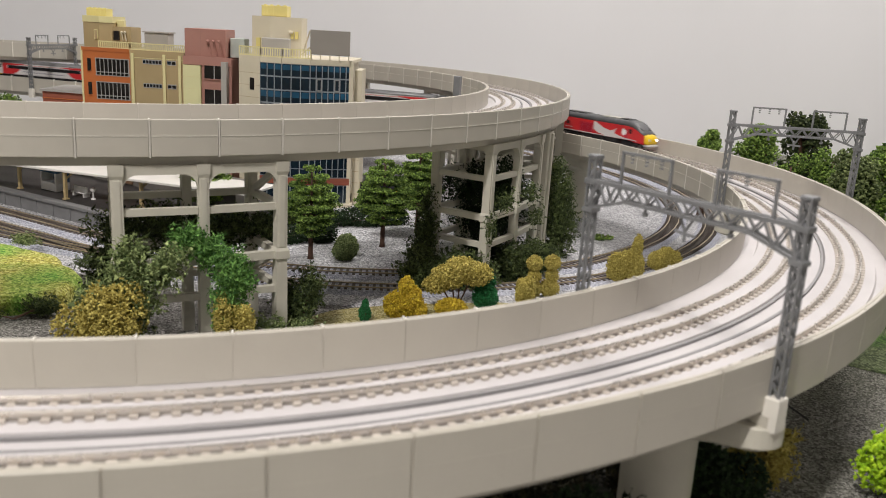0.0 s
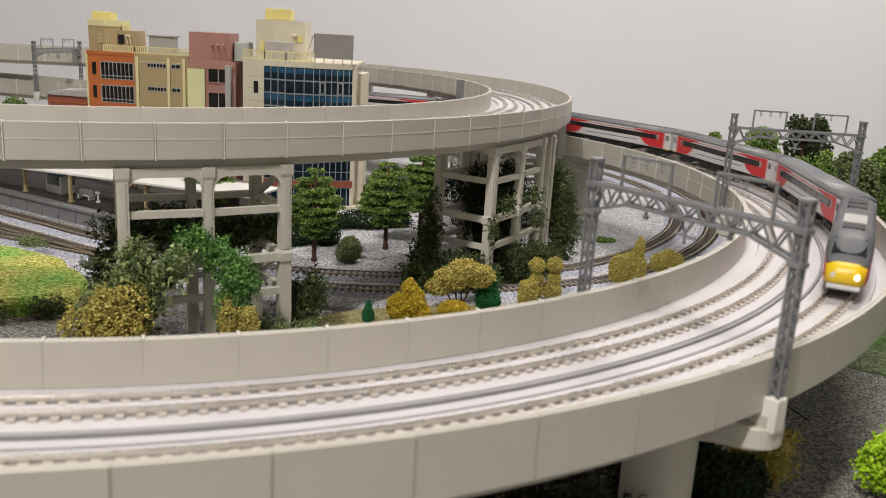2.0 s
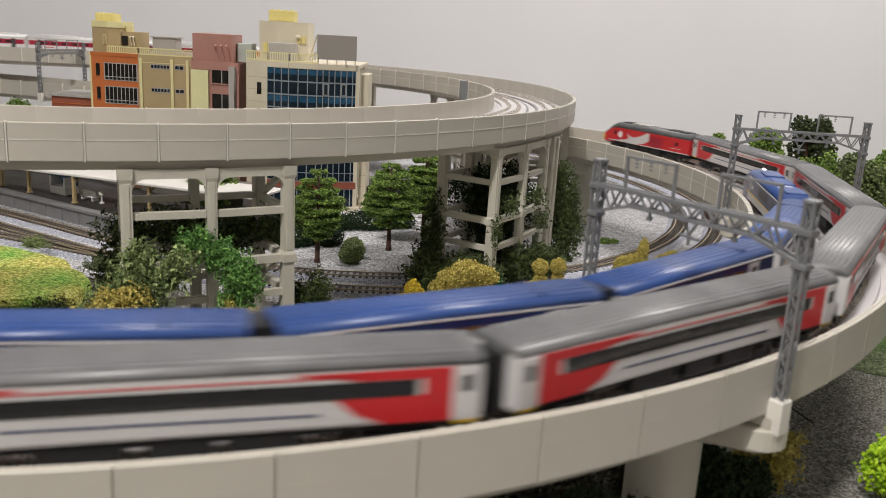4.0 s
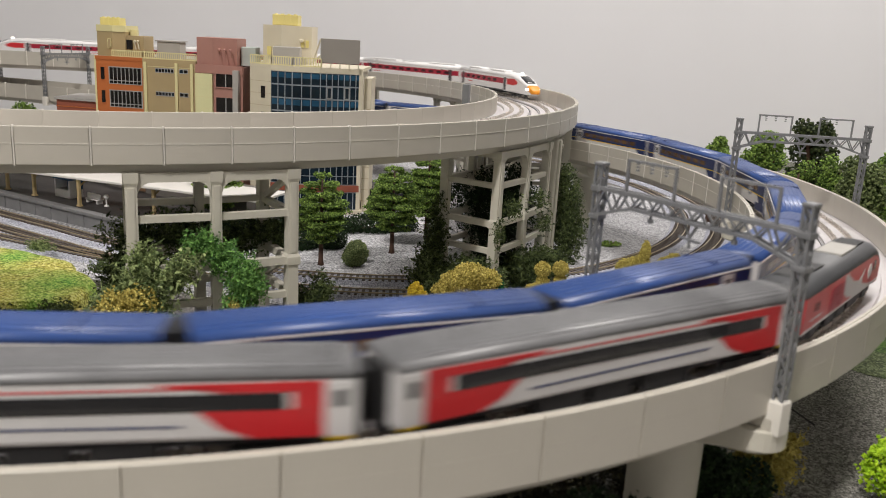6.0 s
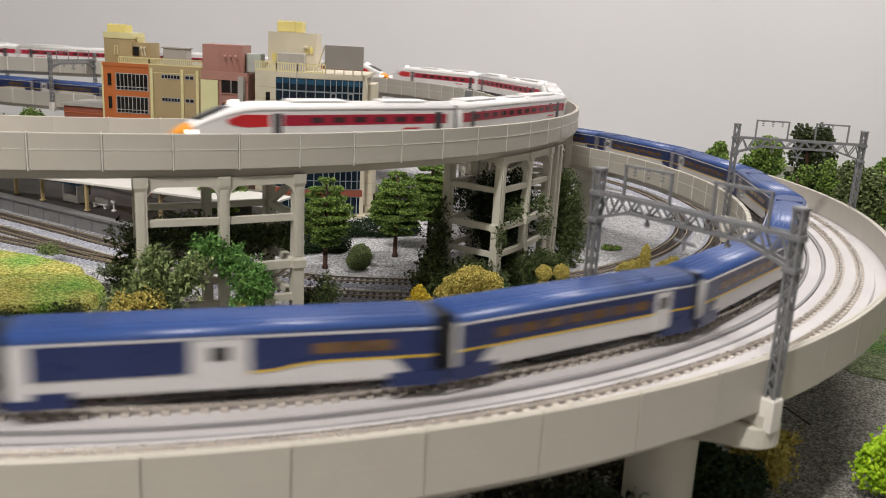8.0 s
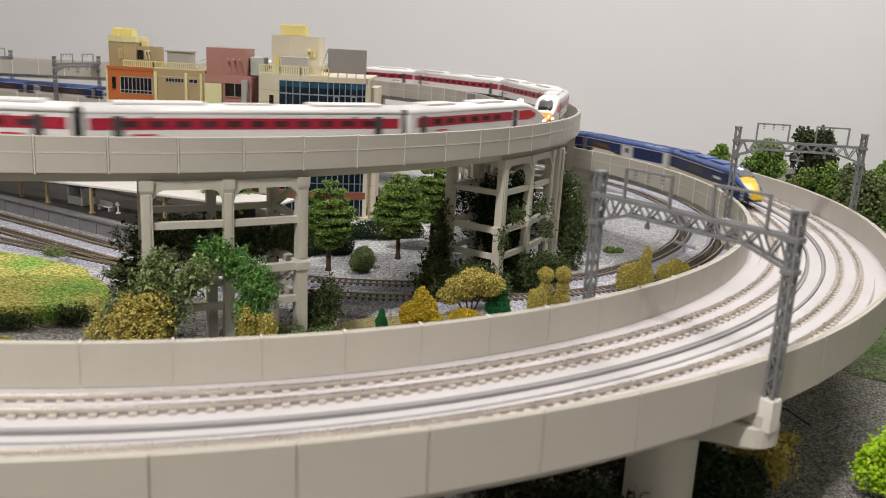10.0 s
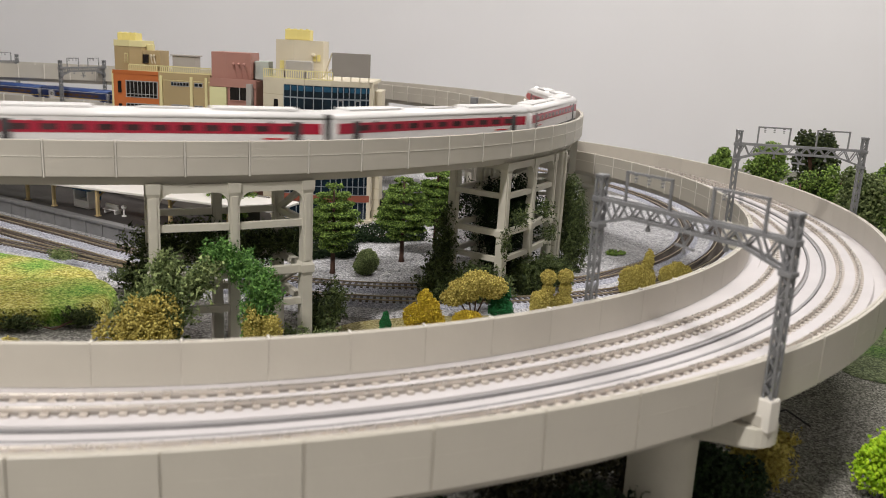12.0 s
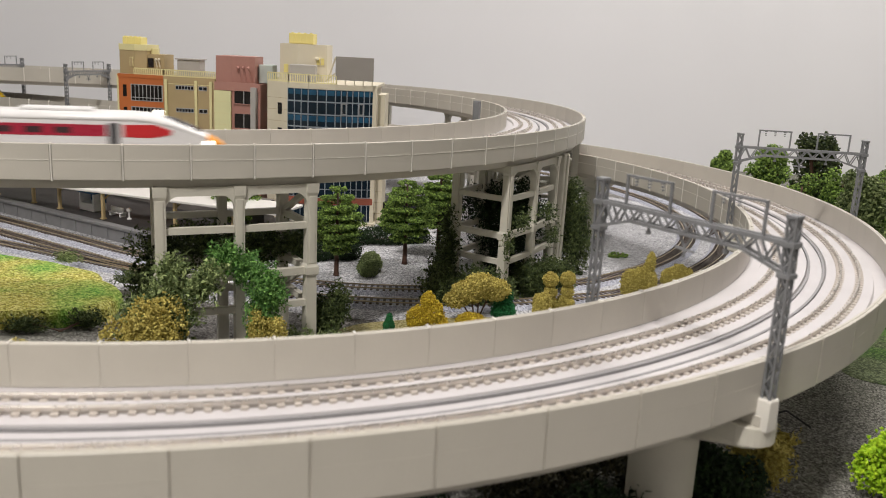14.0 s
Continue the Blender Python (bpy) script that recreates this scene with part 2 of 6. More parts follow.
def blob_sheet(name, outline, z0, z1, material, label, category, seed, wob=0.006, kind="structure"):
    """A low sheet with an uneven rounded edge, its corners smoothed."""
    pts = [Vector(p) for p in outline]
    for _ in range(3):
        pts = [q for a, b in zip(pts, pts[1:] + pts[:1]) for q in (a.lerp(b, 0.25), a.lerp(b, 0.75))]
    out = []
    for k, p in enumerate(pts):
        d = noise.noise(Vector((p.x * 40, p.y * 40, seed))) * wob
        out.append((p.x + d, p.y + d * 0.7))
    cx, cy = sum(p[0] for p in out) / len(out), sum(p[1] for p in out) / len(out)
    rings = [[(cx + (x - cx) * s, cy + (y - cy) * s, z) for x, y in out] for s, z in ((1.0, z0), (0.99, z0 + (z1 - z0) * 0.7), (0.965, z1))]
    return tagged(part(name, loft(rings), material), label, category, kind=kind)


tagged(part("ground", cbox(X0 + 0.01, X1 - 0.01, Y0 + 0.45, Y1 - 0.005, -0.03, 0.0), M_GROUND), "layout board strewn with dark grey gravel and patches of grass", "ground", kind="structure")
blob_sheet("gravel_bed", [(-0.75, 1.0), (-0.60, 0.62), (-0.26, 0.565), (-0.12, 0.527), (-0.02, 0.518), (0.06, 0.508), (0.16, 0.53), (0.25, 0.62), (0.32, 0.80), (0.30, 1.02), (0.0, 1.2), (-0.5, 1.15)], 0.0002, 0.001, M_GRAVEL,
           "bed of loose white and grey gravel", "gravel", 3)
blob_sheet("turf_mound", [(-0.52, 0.66), (-0.36, 0.605), (-0.272, 0.575), (-0.222, 0.535), (-0.213, 0.505), (-0.222, 0.478), (-0.275, 0.462), (-0.42, 0.45), (-0.55, 0.50)], 0.0, 0.011, M_TURF,
           "low mound of yellow and green flocked turf", "mound", 5)
M_TURF_DRY = speckle("dry_turf", [(0.14, 0.12, 0.05), (0.36, 0.31, 0.12), (0.55, 0.5, 0.3)], 1100)
blob_sheet("dry_grass_strip", [(-0.08, 0.465), (0.0, 0.48), (0.06, 0.53), (0.05, 0.545), (-0.02, 0.525), (-0.07, 0.505)], 0.0008, 0.0018, M_TURF_DRY, "strip of dry yellow flocked grass", "grass", 9)
M_GREENTURF = speckle("green_turf", [(0.01, 0.03, 0.006), (0.04, 0.09, 0.015), (0.10, 0.17, 0.04)], 800, patch=[(0.03, 0.04, 0.02), (0.07, 0.09, 0.04), (0.16, 0.19, 0.10)], patch_scale=26)
blob_sheet("green_grass_patch", [(0.225, 0.475), (0.262, 0.445), (0.40, 0.42), (0.5, 0.5), (0.5, 0.75), (0.36, 0.72), (0.285, 0.58)], 0.0003, 0.0010, M_GREENTURF, "patch of short dark green flocked grass", "grass", 12)


# ---------------------------------------------------------------- viaducts
def build_viaduct(name, line, pitch_out, phase_out, pitch_in, phase_in, label, plain_outside=False):
    top = line["top"]
    fas, deck, under = top - 0.0183, top - 0.0145, top - 0.0228
    root = thing(name, Matrix(), label, "viaduct", kind="structure")
    part("deck", sweep(line, [(R_IN + 0.0022, fas + 0.001), (R_IN + 0.006, under), (R_OUT - 0.006, under), (R_OUT - 0.0022, fas + 0.001), (R_OUT - 0.0022, deck), (R_IN + 0.0022, deck)]), M_DECK, root, "pale concrete-coloured deck")
    part("soffit", sweep(line, [(R_IN + 0.0020, fas + 0.0008), (R_IN + 0.0058, under - 0.0003), (R_OUT - 0.0058, under - 0.0003), (R_OUT - 0.0020, fas + 0.0008)]), M_CONC, root, "beige underside")
    for r0, r1 in ((R_IN + 0.0006, R_IN + 0.0016), (R_OUT - 0.0016, R_OUT - 0.0006)):
        part("parapet_core", sweep(line, rect(r0, r1, fas, top - 0.0006)), M_CONC, root)
    # slabs, gutter, rails
    for rt in (R_TRACK_IN, R_TRACK_OUT):
        part("track_slab", sweep(line, [(rt - 0.0120, deck - 0.0002), (rt + 0.0120, deck - 0.0002), (rt + 0.0112, deck + 0.0018), (rt - 0.0112, deck + 0.0018)]), M_DECK, root)
        part("track_slab_centre", sweep(line, rect(rt - 0.0030, rt + 0.0030, deck + 0.0016, deck + 0.0024)), M_DECK, root)
        for rr in (rt - 0.0045, rt + 0.0045):
            rail = part("rail", sweep(line, rect(rr - 0.0005, rr + 0.0005, deck + 0.0016, deck + 0.0029)), M_RAILBASE, root, "brown rail foot", False)
            part("rail_head", sweep(line, [(rr - 0.00045, deck + 0.0027), (rr + 0.00045, deck + 0.0027), (rr + 0.0005, deck + 0.0041), (rr + 0.0003, deck + 0.0044), (rr - 0.0003, deck + 0.0044), (rr - 0.0005, deck + 0.0041)]), M_RAIL, rail, "worn metal rail head")
            bm = bmesh.new()
            n = int(math.pi * rr / 0.0052)
            for k in range(n):
                a = line["a1"] - 180 + 180 * (k + 0.5) / n
                m = Matrix.Translation((*line["c"], 0)) @ Matrix.Rotation(radians(a), 4, "Z")
                box(bm, rr - 0.0021, rr + 0.0021, -0.0011, 0.0011, deck + 0.0016, deck + 0.0027, m)
            tagged(part("rail_chair", bm, M_CHAIR, root, "pale rail fastenings in a row"), kind="stuff")
    part("gutter", sweep(line, rect(R_MID - 0.0032, R_MID + 0.0032, deck - 0.0002, deck + 0.0004)), M_DECK, root, "grey cable gutter")
    for rr in (R_MID - 0.0036, R_MID + 0.0036):
        part("gutter_edge", sweep(line, rect(rr - 0.0006, rr + 0.0006, deck - 0.0002, deck + 0.0015)), M_GUTTER, root)
    # parapet panels and posts
    for r, pitch, phase, out in ((R_OUT, pitch_out, phase_out, 1), (R_IN, pitch_in, phase_in, -1)):
        plain = plain_outside and out > 0
        gap = math.degrees((0.0007 if plain else 0.0013) / r)
        ra, rb = (r - 0.0008, r + 0.0002) if out > 0 else (r - 0.0002, r + 0.0008)
        rc, rd = (r - 0.0024, r - 0.0014) if out > 0 else (r + 0.0014, r + 0.0024)
        me = me_in = me_post = me_nub = None
        k0, k1 = math.ceil((line["a1"] - 180 - phase) / pitch), math.floor((line["a1"] - phase) / pitch)
        for k in range(k0, k1):
            mid = Matrix.Translation((*line["c"], 0)) @ Matrix.Rotation(radians(phase + (k + 0.5) * pitch), 4, "Z")
            jnt = Matrix.Translation((*line["c"], 0)) @ Matrix.Rotation(radians(phase + k * pitch), 4, "Z")
            if me is None:
                bm = arc_piece(ra, rb, fas + 0.0004, top - 0.0002, pitch - gap, 4, 0.0002)
                lip = (rb - 0.0001, rb + (0.00004 if plain else 0.0002)) if out > 0 else (ra - 0.0002, ra + 0.0001)
                bm2 = arc_piece(*lip, top - 0.0083, top - 0.0080, pitch - 1.3 * gap, 4)
                ob = part("parapet_panel", bm, M_CONC, root)
                li = part("panel_ridge", bm2, M_CONC if plain else M_CONC_EDGE, ob)
                inn = part("parapet_lining", arc_piece(rc, rd, deck + 0.0002, top - 0.0003, pitch - gap * 0.1, 4), M_CONC, root)
                bm = bmesh.new()
                if plain:
                    pa, pb = r - 0.0022, r - 0.0002
                else:
                    pa, pb = (r - 0.0022, r + 0.0004) if out > 0 else (r - 0.0004, r + 0.0022)
                box(bm, pa, pb, -0.00032, 0.00032, fas - 0.0003, top - 0.0012 if plain else top + 0.0002)
                post = part("parapet_post", bm, M_CONC if plain else M_CONC_EDGE, root)
                me, me_in, me_post, me_nub = ob.data, inn.data, post.data, li.data
            else:
                ob, inn, post = new("parapet_panel", me), new("parapet_lining", me_in), new("parapet_post", me_post)
                li = new("panel_ridge", me_nub)
                li.parent = ob
                for o in (ob, inn, post):
                    o.parent = root
            ob.matrix_basis = inn.matrix_basis = mid
            post.matrix_basis = jnt
        # posts along the straight run behind the town
        u = turned(line["a1"])
        way = Vector((-u.y, u.x))
        for k in range(int(line["run"] / 0.0325)):
            o = new("parapet_post", me_post)
            o.parent = root
            o.matrix_basis = Matrix.Translation((*(line["c"] + way * (0.0325 * (k + 0.5))), 0)) @ Matrix.Rotation(radians(line["a1"]), 4, "Z")
    return root


lower = build_viaduct("lower_viaduct", LOWER, 4.31, -80.28, 4.208, -80.24, "curved double-track model viaduct of beige plastic with low parapets", True)
upper = build_viaduct("upper_viaduct", UPPER, 4.34, -69.71, 4.409, -73.92, "raised curved double-track model viaduct of beige plastic on towers")


# ---------------------------------------------------------------- towers and piers
def tower():
    root = thing("viaduct_tower", Matrix(), "two-storey beige plastic trestle tower under the raised viaduct", "viaduct pier", "trestle towers")
    span, r_out, r_in = 5.45, 0.4285, 0.3860
    H = 0.1026
    for r in (r_out, r_in):
        for a in (-span, 0, span):
            w = 0.0029 if a else 0.0026
            bm = loft([[(x * s, y * s, z) for x, y in ((-w, -w), (w, -w), (w, w), (-w, w))] for s, z in
                       ((1.15, 0), (1.02, 0.048), (1.02, 0.0495), (1.34, 0.0503), (1.34, 0.0545), (1.0, 0.0562), (0.97, 0.0955), (1.20, 0.0975), (1.26, H))])
            c = part("column", bm, M_PIER, root)
            c.matrix_basis = Matrix.Rotation(radians(a), 4, "Z") @ Matrix.Translation((r, 0, 0))
            face = part("column_fillet", cbox(r + w - 0.0002, r + w + 0.00045, -w * 0.55, w * 0.55, 0.0570, 0.0952), M_PIER, root)
            face.matrix_basis = Matrix.Rotation(radians(a), 4, "Z")
    for z0, z1, th in ((0.0975, H - 0.0004, 0.0046), (0.0770, 0.0806, 0.0034), (0.0503, 0.0545, 0.0040), (0.0315, 0.0352, 0.0034)):
        zz = Vector((0, 0, (z0 + z1) / 2))
        for r in (r_out, r_in):
            p = [Vector((r * math.cos(radians(a)), r * math.sin(radians(a)), 0)) for a in (-span, 0, span)]
            for a, b in zip(p, p[1:]):
                d = (b - a).normalized() * 0.0027
                bm = bmesh.new()
                bar(bm, a + d + zz, b - d + zz, th, z1 - z0)
                beam = part("beam", bm, M_PIER, root)
                if z0 > 0.09:
                    # curved haunches where the top beam meets its columns
                    u = d.normalized()
                    side = Vector((-u.y, u.x, 0)) * th * 0.48
                    for q, s in ((a + d, 1), (b - d, -1)):
                        arc = [(0.0, 0.0)] + [(0.0075 * (1 - math.sin(f)), -0.0075 * (1 - math.cos(f))) for f in [k * math.pi / 12 for k in range(7)]]
                        rings = [[q + u * s * x + o + Vector((0, 0, z0 + 0.0002 + y)) for x, y in arc] for o in (side, -side)]
                        part("haunch", loft(rings), M_PIER, beam)
        for a in (-span, span):
            u = Vector((math.cos(radians(a)), math.sin(radians(a)), 0))
            bm = bmesh.new()
            bar(bm, u * (r_in + 0.0026) + zz, u * (r_out - 0.0026) + zz, th, z1 - z0)
            part("cross_beam", bm, M_PIER, root)
    for z0, z1 in ((0.034, 0.053), (0.079, 0.099)):
        bm = bmesh.new()
        u = Vector((math.cos(radians(span)), math.sin(radians(span)), 0))
        bar(bm, u * (r_in + 0.002) + Vector((0, 0, z0)), u * (r_out - 0.002) + Vector((0, 0, z1)), 0.003, 0.003)
        part("brace", bm, M_PIER, root)
    return root


def turn_about(c, a):
    return Matrix.Translation((*c, 0)) @ Matrix.Rotation(radians(a), 4, "Z")


tw = tower()
tw.matrix_basis = turn_about(UC, -62.0)
for a in (-29.0, 1.5, 33, 65, 97):
    copy_thing(tw, turn_about(UC, a))


def hammer_pier(line, a, name="hammerhead_pier"):
    top = line["top"] - 0.0230
    root = thing(name, turn_about(line["c"], a), "beige plastic hammerhead pier with a round column under the viaduct", "viaduct pier", "hammerhead piers")
    r = 0.3965
    col = part("column", lathe([(0.0135, 0), (0.0135, 0.001), (0.0125, 0.003), (0.0125, top - 0.014), (0.014, top - 0.010), (0.014, top - 0.004)], 28), M_PIER, root, "round column", True)
    col.matrix_basis = Matrix.Translation((r, 0, 0))
    rings = []
    for half, w, z in ((0.0150, 0.0118, top - 0.0150), (0.0190, 0.0110, top - 0.0130), (0.0300, 0.0100, top - 0.0098), (0.0395, 0.0094, top - 0.0080), (0.0415, 0.0092, top - 0.0068), (0.0415, 0.0092, top - 0.0004), (0.0411, 0.0088, top)):
        ring = []
        for k in range(28):
            a = (k + 0.5) * math.tau / 28
            ring.append((r + w * math.cos(a) + math.copysign(half - w, math.cos(a)), w * math.sin(a), z))
        rings.append(ring)
    bm = loft(rings)
    part("crosshead", bm, M_PIER, root, "tapered crosshead beam")
    return root


for a in (-50.6, -5.6, 39.0):
    hammer_pier(LOWER, a)


# single slab pier beside the crossing
def slab_pier():
    root = thing("slab_pier", turn_about(UC, -20.6), "tall ribbed beige plastic pier beside the crossing", "viaduct pier")
    for r, w in ((0.4275, 0.0075), (0.3680, 0.0075)):
        part("column", cbox(r - 0.0045, r + 0.0045, -w, w, 0, 0.1024, 0.0006), M_PIER, root)
        part("rib", cbox(r + 0.0046, r + 0.0062, -0.002, 0.002, 0.0, 0.1015, 0.0003), M_PIER, root)
    part("cross_beam", cbox(0.3727, 0.4228, -0.004, 0.004, 0.092, 0.1024, 0.0005), M_PIER, root)


slab_pier()


# ---------------------------------------------------------------- catenary gantries
def gantry(line, a, zbase):
    """Two lattice masts and a truss across both tracks."""
    root = thing("catenary_gantry", turn_about(line["c"], a), "grey plastic lattice gantry spanning both tracks of the viaduct", "gantry", "catenary gantries")
    top = line["top"] + 0.0485
    r0, r1 = R_IN - 0.0030, R_OUT + 0.0022
    for r in (r0, r1):
        h = 0.0014
        mast = part("mast", cbox(r - 0.0021, r + 0.0021, -0.0021, 0.0021, top - 0.0012, top, 0.0002), M_STEEL, root, "lattice mast")
        for sx in (-1, 1):
            for sy in (-1, 1):
                bm = bmesh.new()
                box(bm, r + sx * h - 0.0004, r + sx * h + 0.0004, sy * h - 0.0004, sy * h + 0.0004, zbase, top - 0.001)
                part("mast_leg", bm, M_STEEL, mast)
        n = 13
        for face in range(4):
            bm = bmesh.new()
            for k in range(n):
                z0, z1 = zbase + (top - zbase) * k / n, zbase + (top - zbase) * (k + 1) / n
                s0, s1 = (-h, h) if k % 2 else (h, -h)
                fixed = h if face % 2 else -h
                p, q = ((r + s0, fixed, z0), (r + s1, fixed, z1)) if face < 2 else ((r + fixed, s0, z0), (r + fixed, s1, z1))
                rod(bm, p, q, 0.00042, 4)
            tagged(part("mast_lacing", bm, M_STEEL, mast), kind="stuff")
        part("collar", cbox(r - 0.0024, r + 0.0024, -0.0024, 0.0024, top - 0.0105, top - 0.0085, 0.0002), M_STEEL, root)
        part("collar", cbox(r - 0.0024, r + 0.0024, -0.0024, 0.0024, top - 0.0205, top - 0.0188, 0.0002), M_STEEL, root)
        ob = loft([[(r + sx, sy, z) for sx, sy in ((-w, -w), (w, -w), (w, w), (-w, w))] for w, z in ((0.0026, zbase - 0.0109), (0.0027, zbase - 0.006), (0.0026, zbase - 0.0006), (0.0023, zbase))])
        part("mast_base", ob, M_CONC_EDGE, root, "beige tapered mast base")
        s = 1 if r == r1 else -1
        part("bracket", cbox(min(r, r - s * 0.012), max(r, r - s * 0.012), -0.003, 0.003, zbase - 0.0097, zbase - 0.0062), M_CONC, root)
    zt, zb = top - 0.0090, top - 0.0140
    for y in (-0.0018, 0.0018):
        bm = bmesh.new()
        bar(bm, (r0, y, zt), (r1, y, zt), 0.0008, 0.0014)
        part("top_chord", bm, M_STEEL, root)
        bm = bmesh.new()
        bar(bm, (r0, y, zb - 0.005), (r0 + 0.016, y, zb), 0.0008, 0.0011)
        bar(bm, (r0 + 0.016, y, zb), (r1 - 0.016, y, zb), 0.0008, 0.0011)
        bar(bm, (r1 - 0.016, y, zb), (r1, y, zb - 0.005), 0.0008, 0.0011)
        part("bottom_chord", bm, M_STEEL, root)
        bm = bmesh.new()
        n = 20
        for k in range(n):
            x0, x1 = r0 + (r1 - r0) * k / n, r0 + (r1 - r0) * (k + 1) / n

            def low(x):
                e = min(x - r0, r1 - x)
                return zb - 0.005 * max(0, 1 - e / 0.016)

            p, q = ((x0, y, zt), (x1, y, low(x1))) if k % 2 else ((x0, y, low(x0)), (x1, y, zt))
            rod(bm, p, q, 0.00045, 4)
        tagged(part("lacing", bm, M_STEEL, root), kind="stuff")
    for rc, n in ((r0 + 0.022, 3), (r1 - 0.020, 2)):
        bm = bmesh.new()
        for s in (-0.010, 0.010):
            bar(bm, (rc + s, 0, zt), (rc + s, 0, zt + 0.0115), 0.0009, 0.0009)
        bar(bm, (rc - 0.0105, 0, zt + 0.0115), (rc + 0.0105, 0, zt + 0.0115), 0.0009, 0.0009)
        hoop = part("feeder_frame", bm, M_STEEL, root, "feeder wire frame")
        for k in range(n):
            bm = bmesh.new()
            x = rc - 0.006 + 0.006 * k
            for j in range(3):
                rod(bm, (x, 0, zt + 0.0112 - j * 0.0012), (x, 0, zt + 0.0106 - j * 0.0012), 0.0008 - 0.0001 * j, 8)
            part("insulator", bm, M_STEEL, hoop)
    for rc in (R_TRACK_IN, R_MID, R_TRACK_OUT):
        bm = bmesh.new()
        if rc == R_MID:
            rod(bm, (rc - 0.003, 0, zb), (rc, 0, zb - 0.005), 0.0005, 5)
            rod(bm, (rc + 0.003, 0, zb), (rc, 0, zb - 0.005), 0.0005, 5)
            rod(bm, (rc, 0, zb - 0.004), (rc, 0, zb - 0.0085), 0.0006, 6)
            rod(bm, (rc - 0.004, 0, zb - 0.0055), (rc + 0.004, 0, zb - 0.0060), 0.0006, 6)
        else:
            rod(bm, (rc, 0, zb), (rc, 0, zb - 0.0022), 0.0005, 6)
            rod(bm, (rc, 0, zb - 0.0022), (rc, 0, zb - 0.0036), 0.0010, 8)
        part("insulator", bm, M_STEEL, root)
    return root


for a in (-50.9, -5.6):
    gantry(LOWER, a, LOWER["top"] - 0.0130)


# gantries on the straight behind the town
def gantry_on_straight(line, dist):
    g = gantry(line, 0, line["top"] - 0.0130)
    u = turned(line["a1"])
    g.matrix_basis = Matrix.Translation((*(line["c"] + Vector((-u.y, u.x)) * dist), 0)) @ Matrix.Rotation(radians(line["a1"]), 4, "Z")
    return g


for d in (0.47, 0.62):
    gantry_on_straight(LOWER, d)


# lone mast behind the inner parapet of the upper viaduct
def lone_mast(line, a):
    root = thing("catenary_mast", turn_about(line["c"], a), "single grey plastic catenary mast beside the raised track", "mast")
    r = R_IN - 0.003
    t = line["top"]
    part("pole", cbox(r - 0.0026, r + 0.0026, -0.0022, 0.0022, t - 0.014, t + 0.014, 0.0003), M_STEEL, root)
    part("mast_base", cbox(r - 0.0036, r + 0.0030, -0.0036, 0.0036, t - 0.026, t - 0.0135, 0.0004), M_CONC_EDGE, root)


lone_mast(UPPER, -22.0)

# ---------------------------------------------------------------- trains
M_RED = mat("train_red", (0.55, 0.022, 0.028), 0.32, var=0.05, scale=50)
M_SILVER = mat("train_pale_grey", (0.62, 0.61, 0.61), 0.35, var=0.04, scale=60)
M_TWHITE = mat("train_white", (0.80, 0.79, 0.79), 0.3, var=0.03, scale=60)
M_ROOFGREY = mat("roof_dark_grey", (0.075, 0.077, 0.083), 0.5, var=0.12, scale=90)
M_ROOFMID = mat("roof_mid_grey", (0.17, 0.172, 0.18), 0.38, var=0.10, scale=90)
M_ROOFPALE = mat("roof_panel_pale_grey", (0.40, 0.385, 0.355), 0.45, var=0.06, scale=90)
M_BLACK = mat("underframe_black", (0.012, 0.012, 0.013), 0.6, var=0.2, scale=90)
M_YELLOW = mat("warning_yellow", (0.80, 0.53, 0.01), 0.35, var=0.04, scale=60)
M_NAVY = mat("train_navy", (0.012, 0.026, 0.105), 0.3, var=0.05, scale=60)
M_ROOFBLUE = mat("roof_blue", (0.035, 0.080, 0.26), 0.35, var=0.06, scale=60)
M_GLASS = mat("train_window", (0.016, 0.016, 0.019), 0.12, var=0.1, scale=40)
M_LITGLASS = mat("train_window_lit", (0.13, 0.075, 0.035), 0.2, var=0.3, scale=150)
M_TINT = mat("train_window_crimson_tint", (0.070, 0.032, 0.036), 0.12, var=0.3, scale=60)
M_CRIMSON = mat("train_crimson", (0.40, 0.016, 0.045), 0.3, var=0.05, scale=60)
M_DOORGREY = mat("train_door_grey", (0.06, 0.06, 0.065), 0.35)
M_LAMP = mat("headlamp_glow", (1.0, 0.93, 0.8), 0.2, emit=4.0)
M_LAMP_OFF = mat("headlamp_lens", (0.7, 0.68, 0.6), 0.15)
M_ORANGE = mat("nose_orange", (0.86, 0.33, 0.02), 0.35, var=0.04)
W = 0.0185


def bogie(parent, x, material):
    bm = bmesh.new()
    for s in (-1, 1):
        box(bm, x - 0.0100, x + 0.0100, s * 0.0062 - 0.0008, s * 0.0062 + 0.0008, 0.0022, 0.0046)
        box(bm, x - 0.0035, x + 0.0035, s * 0.0066 - 0.0009, s * 0.0066 + 0.0009, 0.0016, 0.0052)
    box(bm, x - 0.004, x + 0.004, -0.006, 0.006, 0.003, 0.0062)
    b = part("bogie", bm, material, parent, "dark bogie frame")
    for dx in (-0.0068, 0.0068):
        bm = bmesh.new()
        rod(bm, (x + dx, -0.0045, 0.0031), (x + dx, 0.0045, 0.0031), 0.0006, 6)
        for s in (-1, 1):
            rod(bm, (x + dx, s * 0.0038, 0.0031), (x + dx, s * 0.0050, 0.0031), 0.0030, 14)
        part("wheelset", bm, M_STEEL, b)


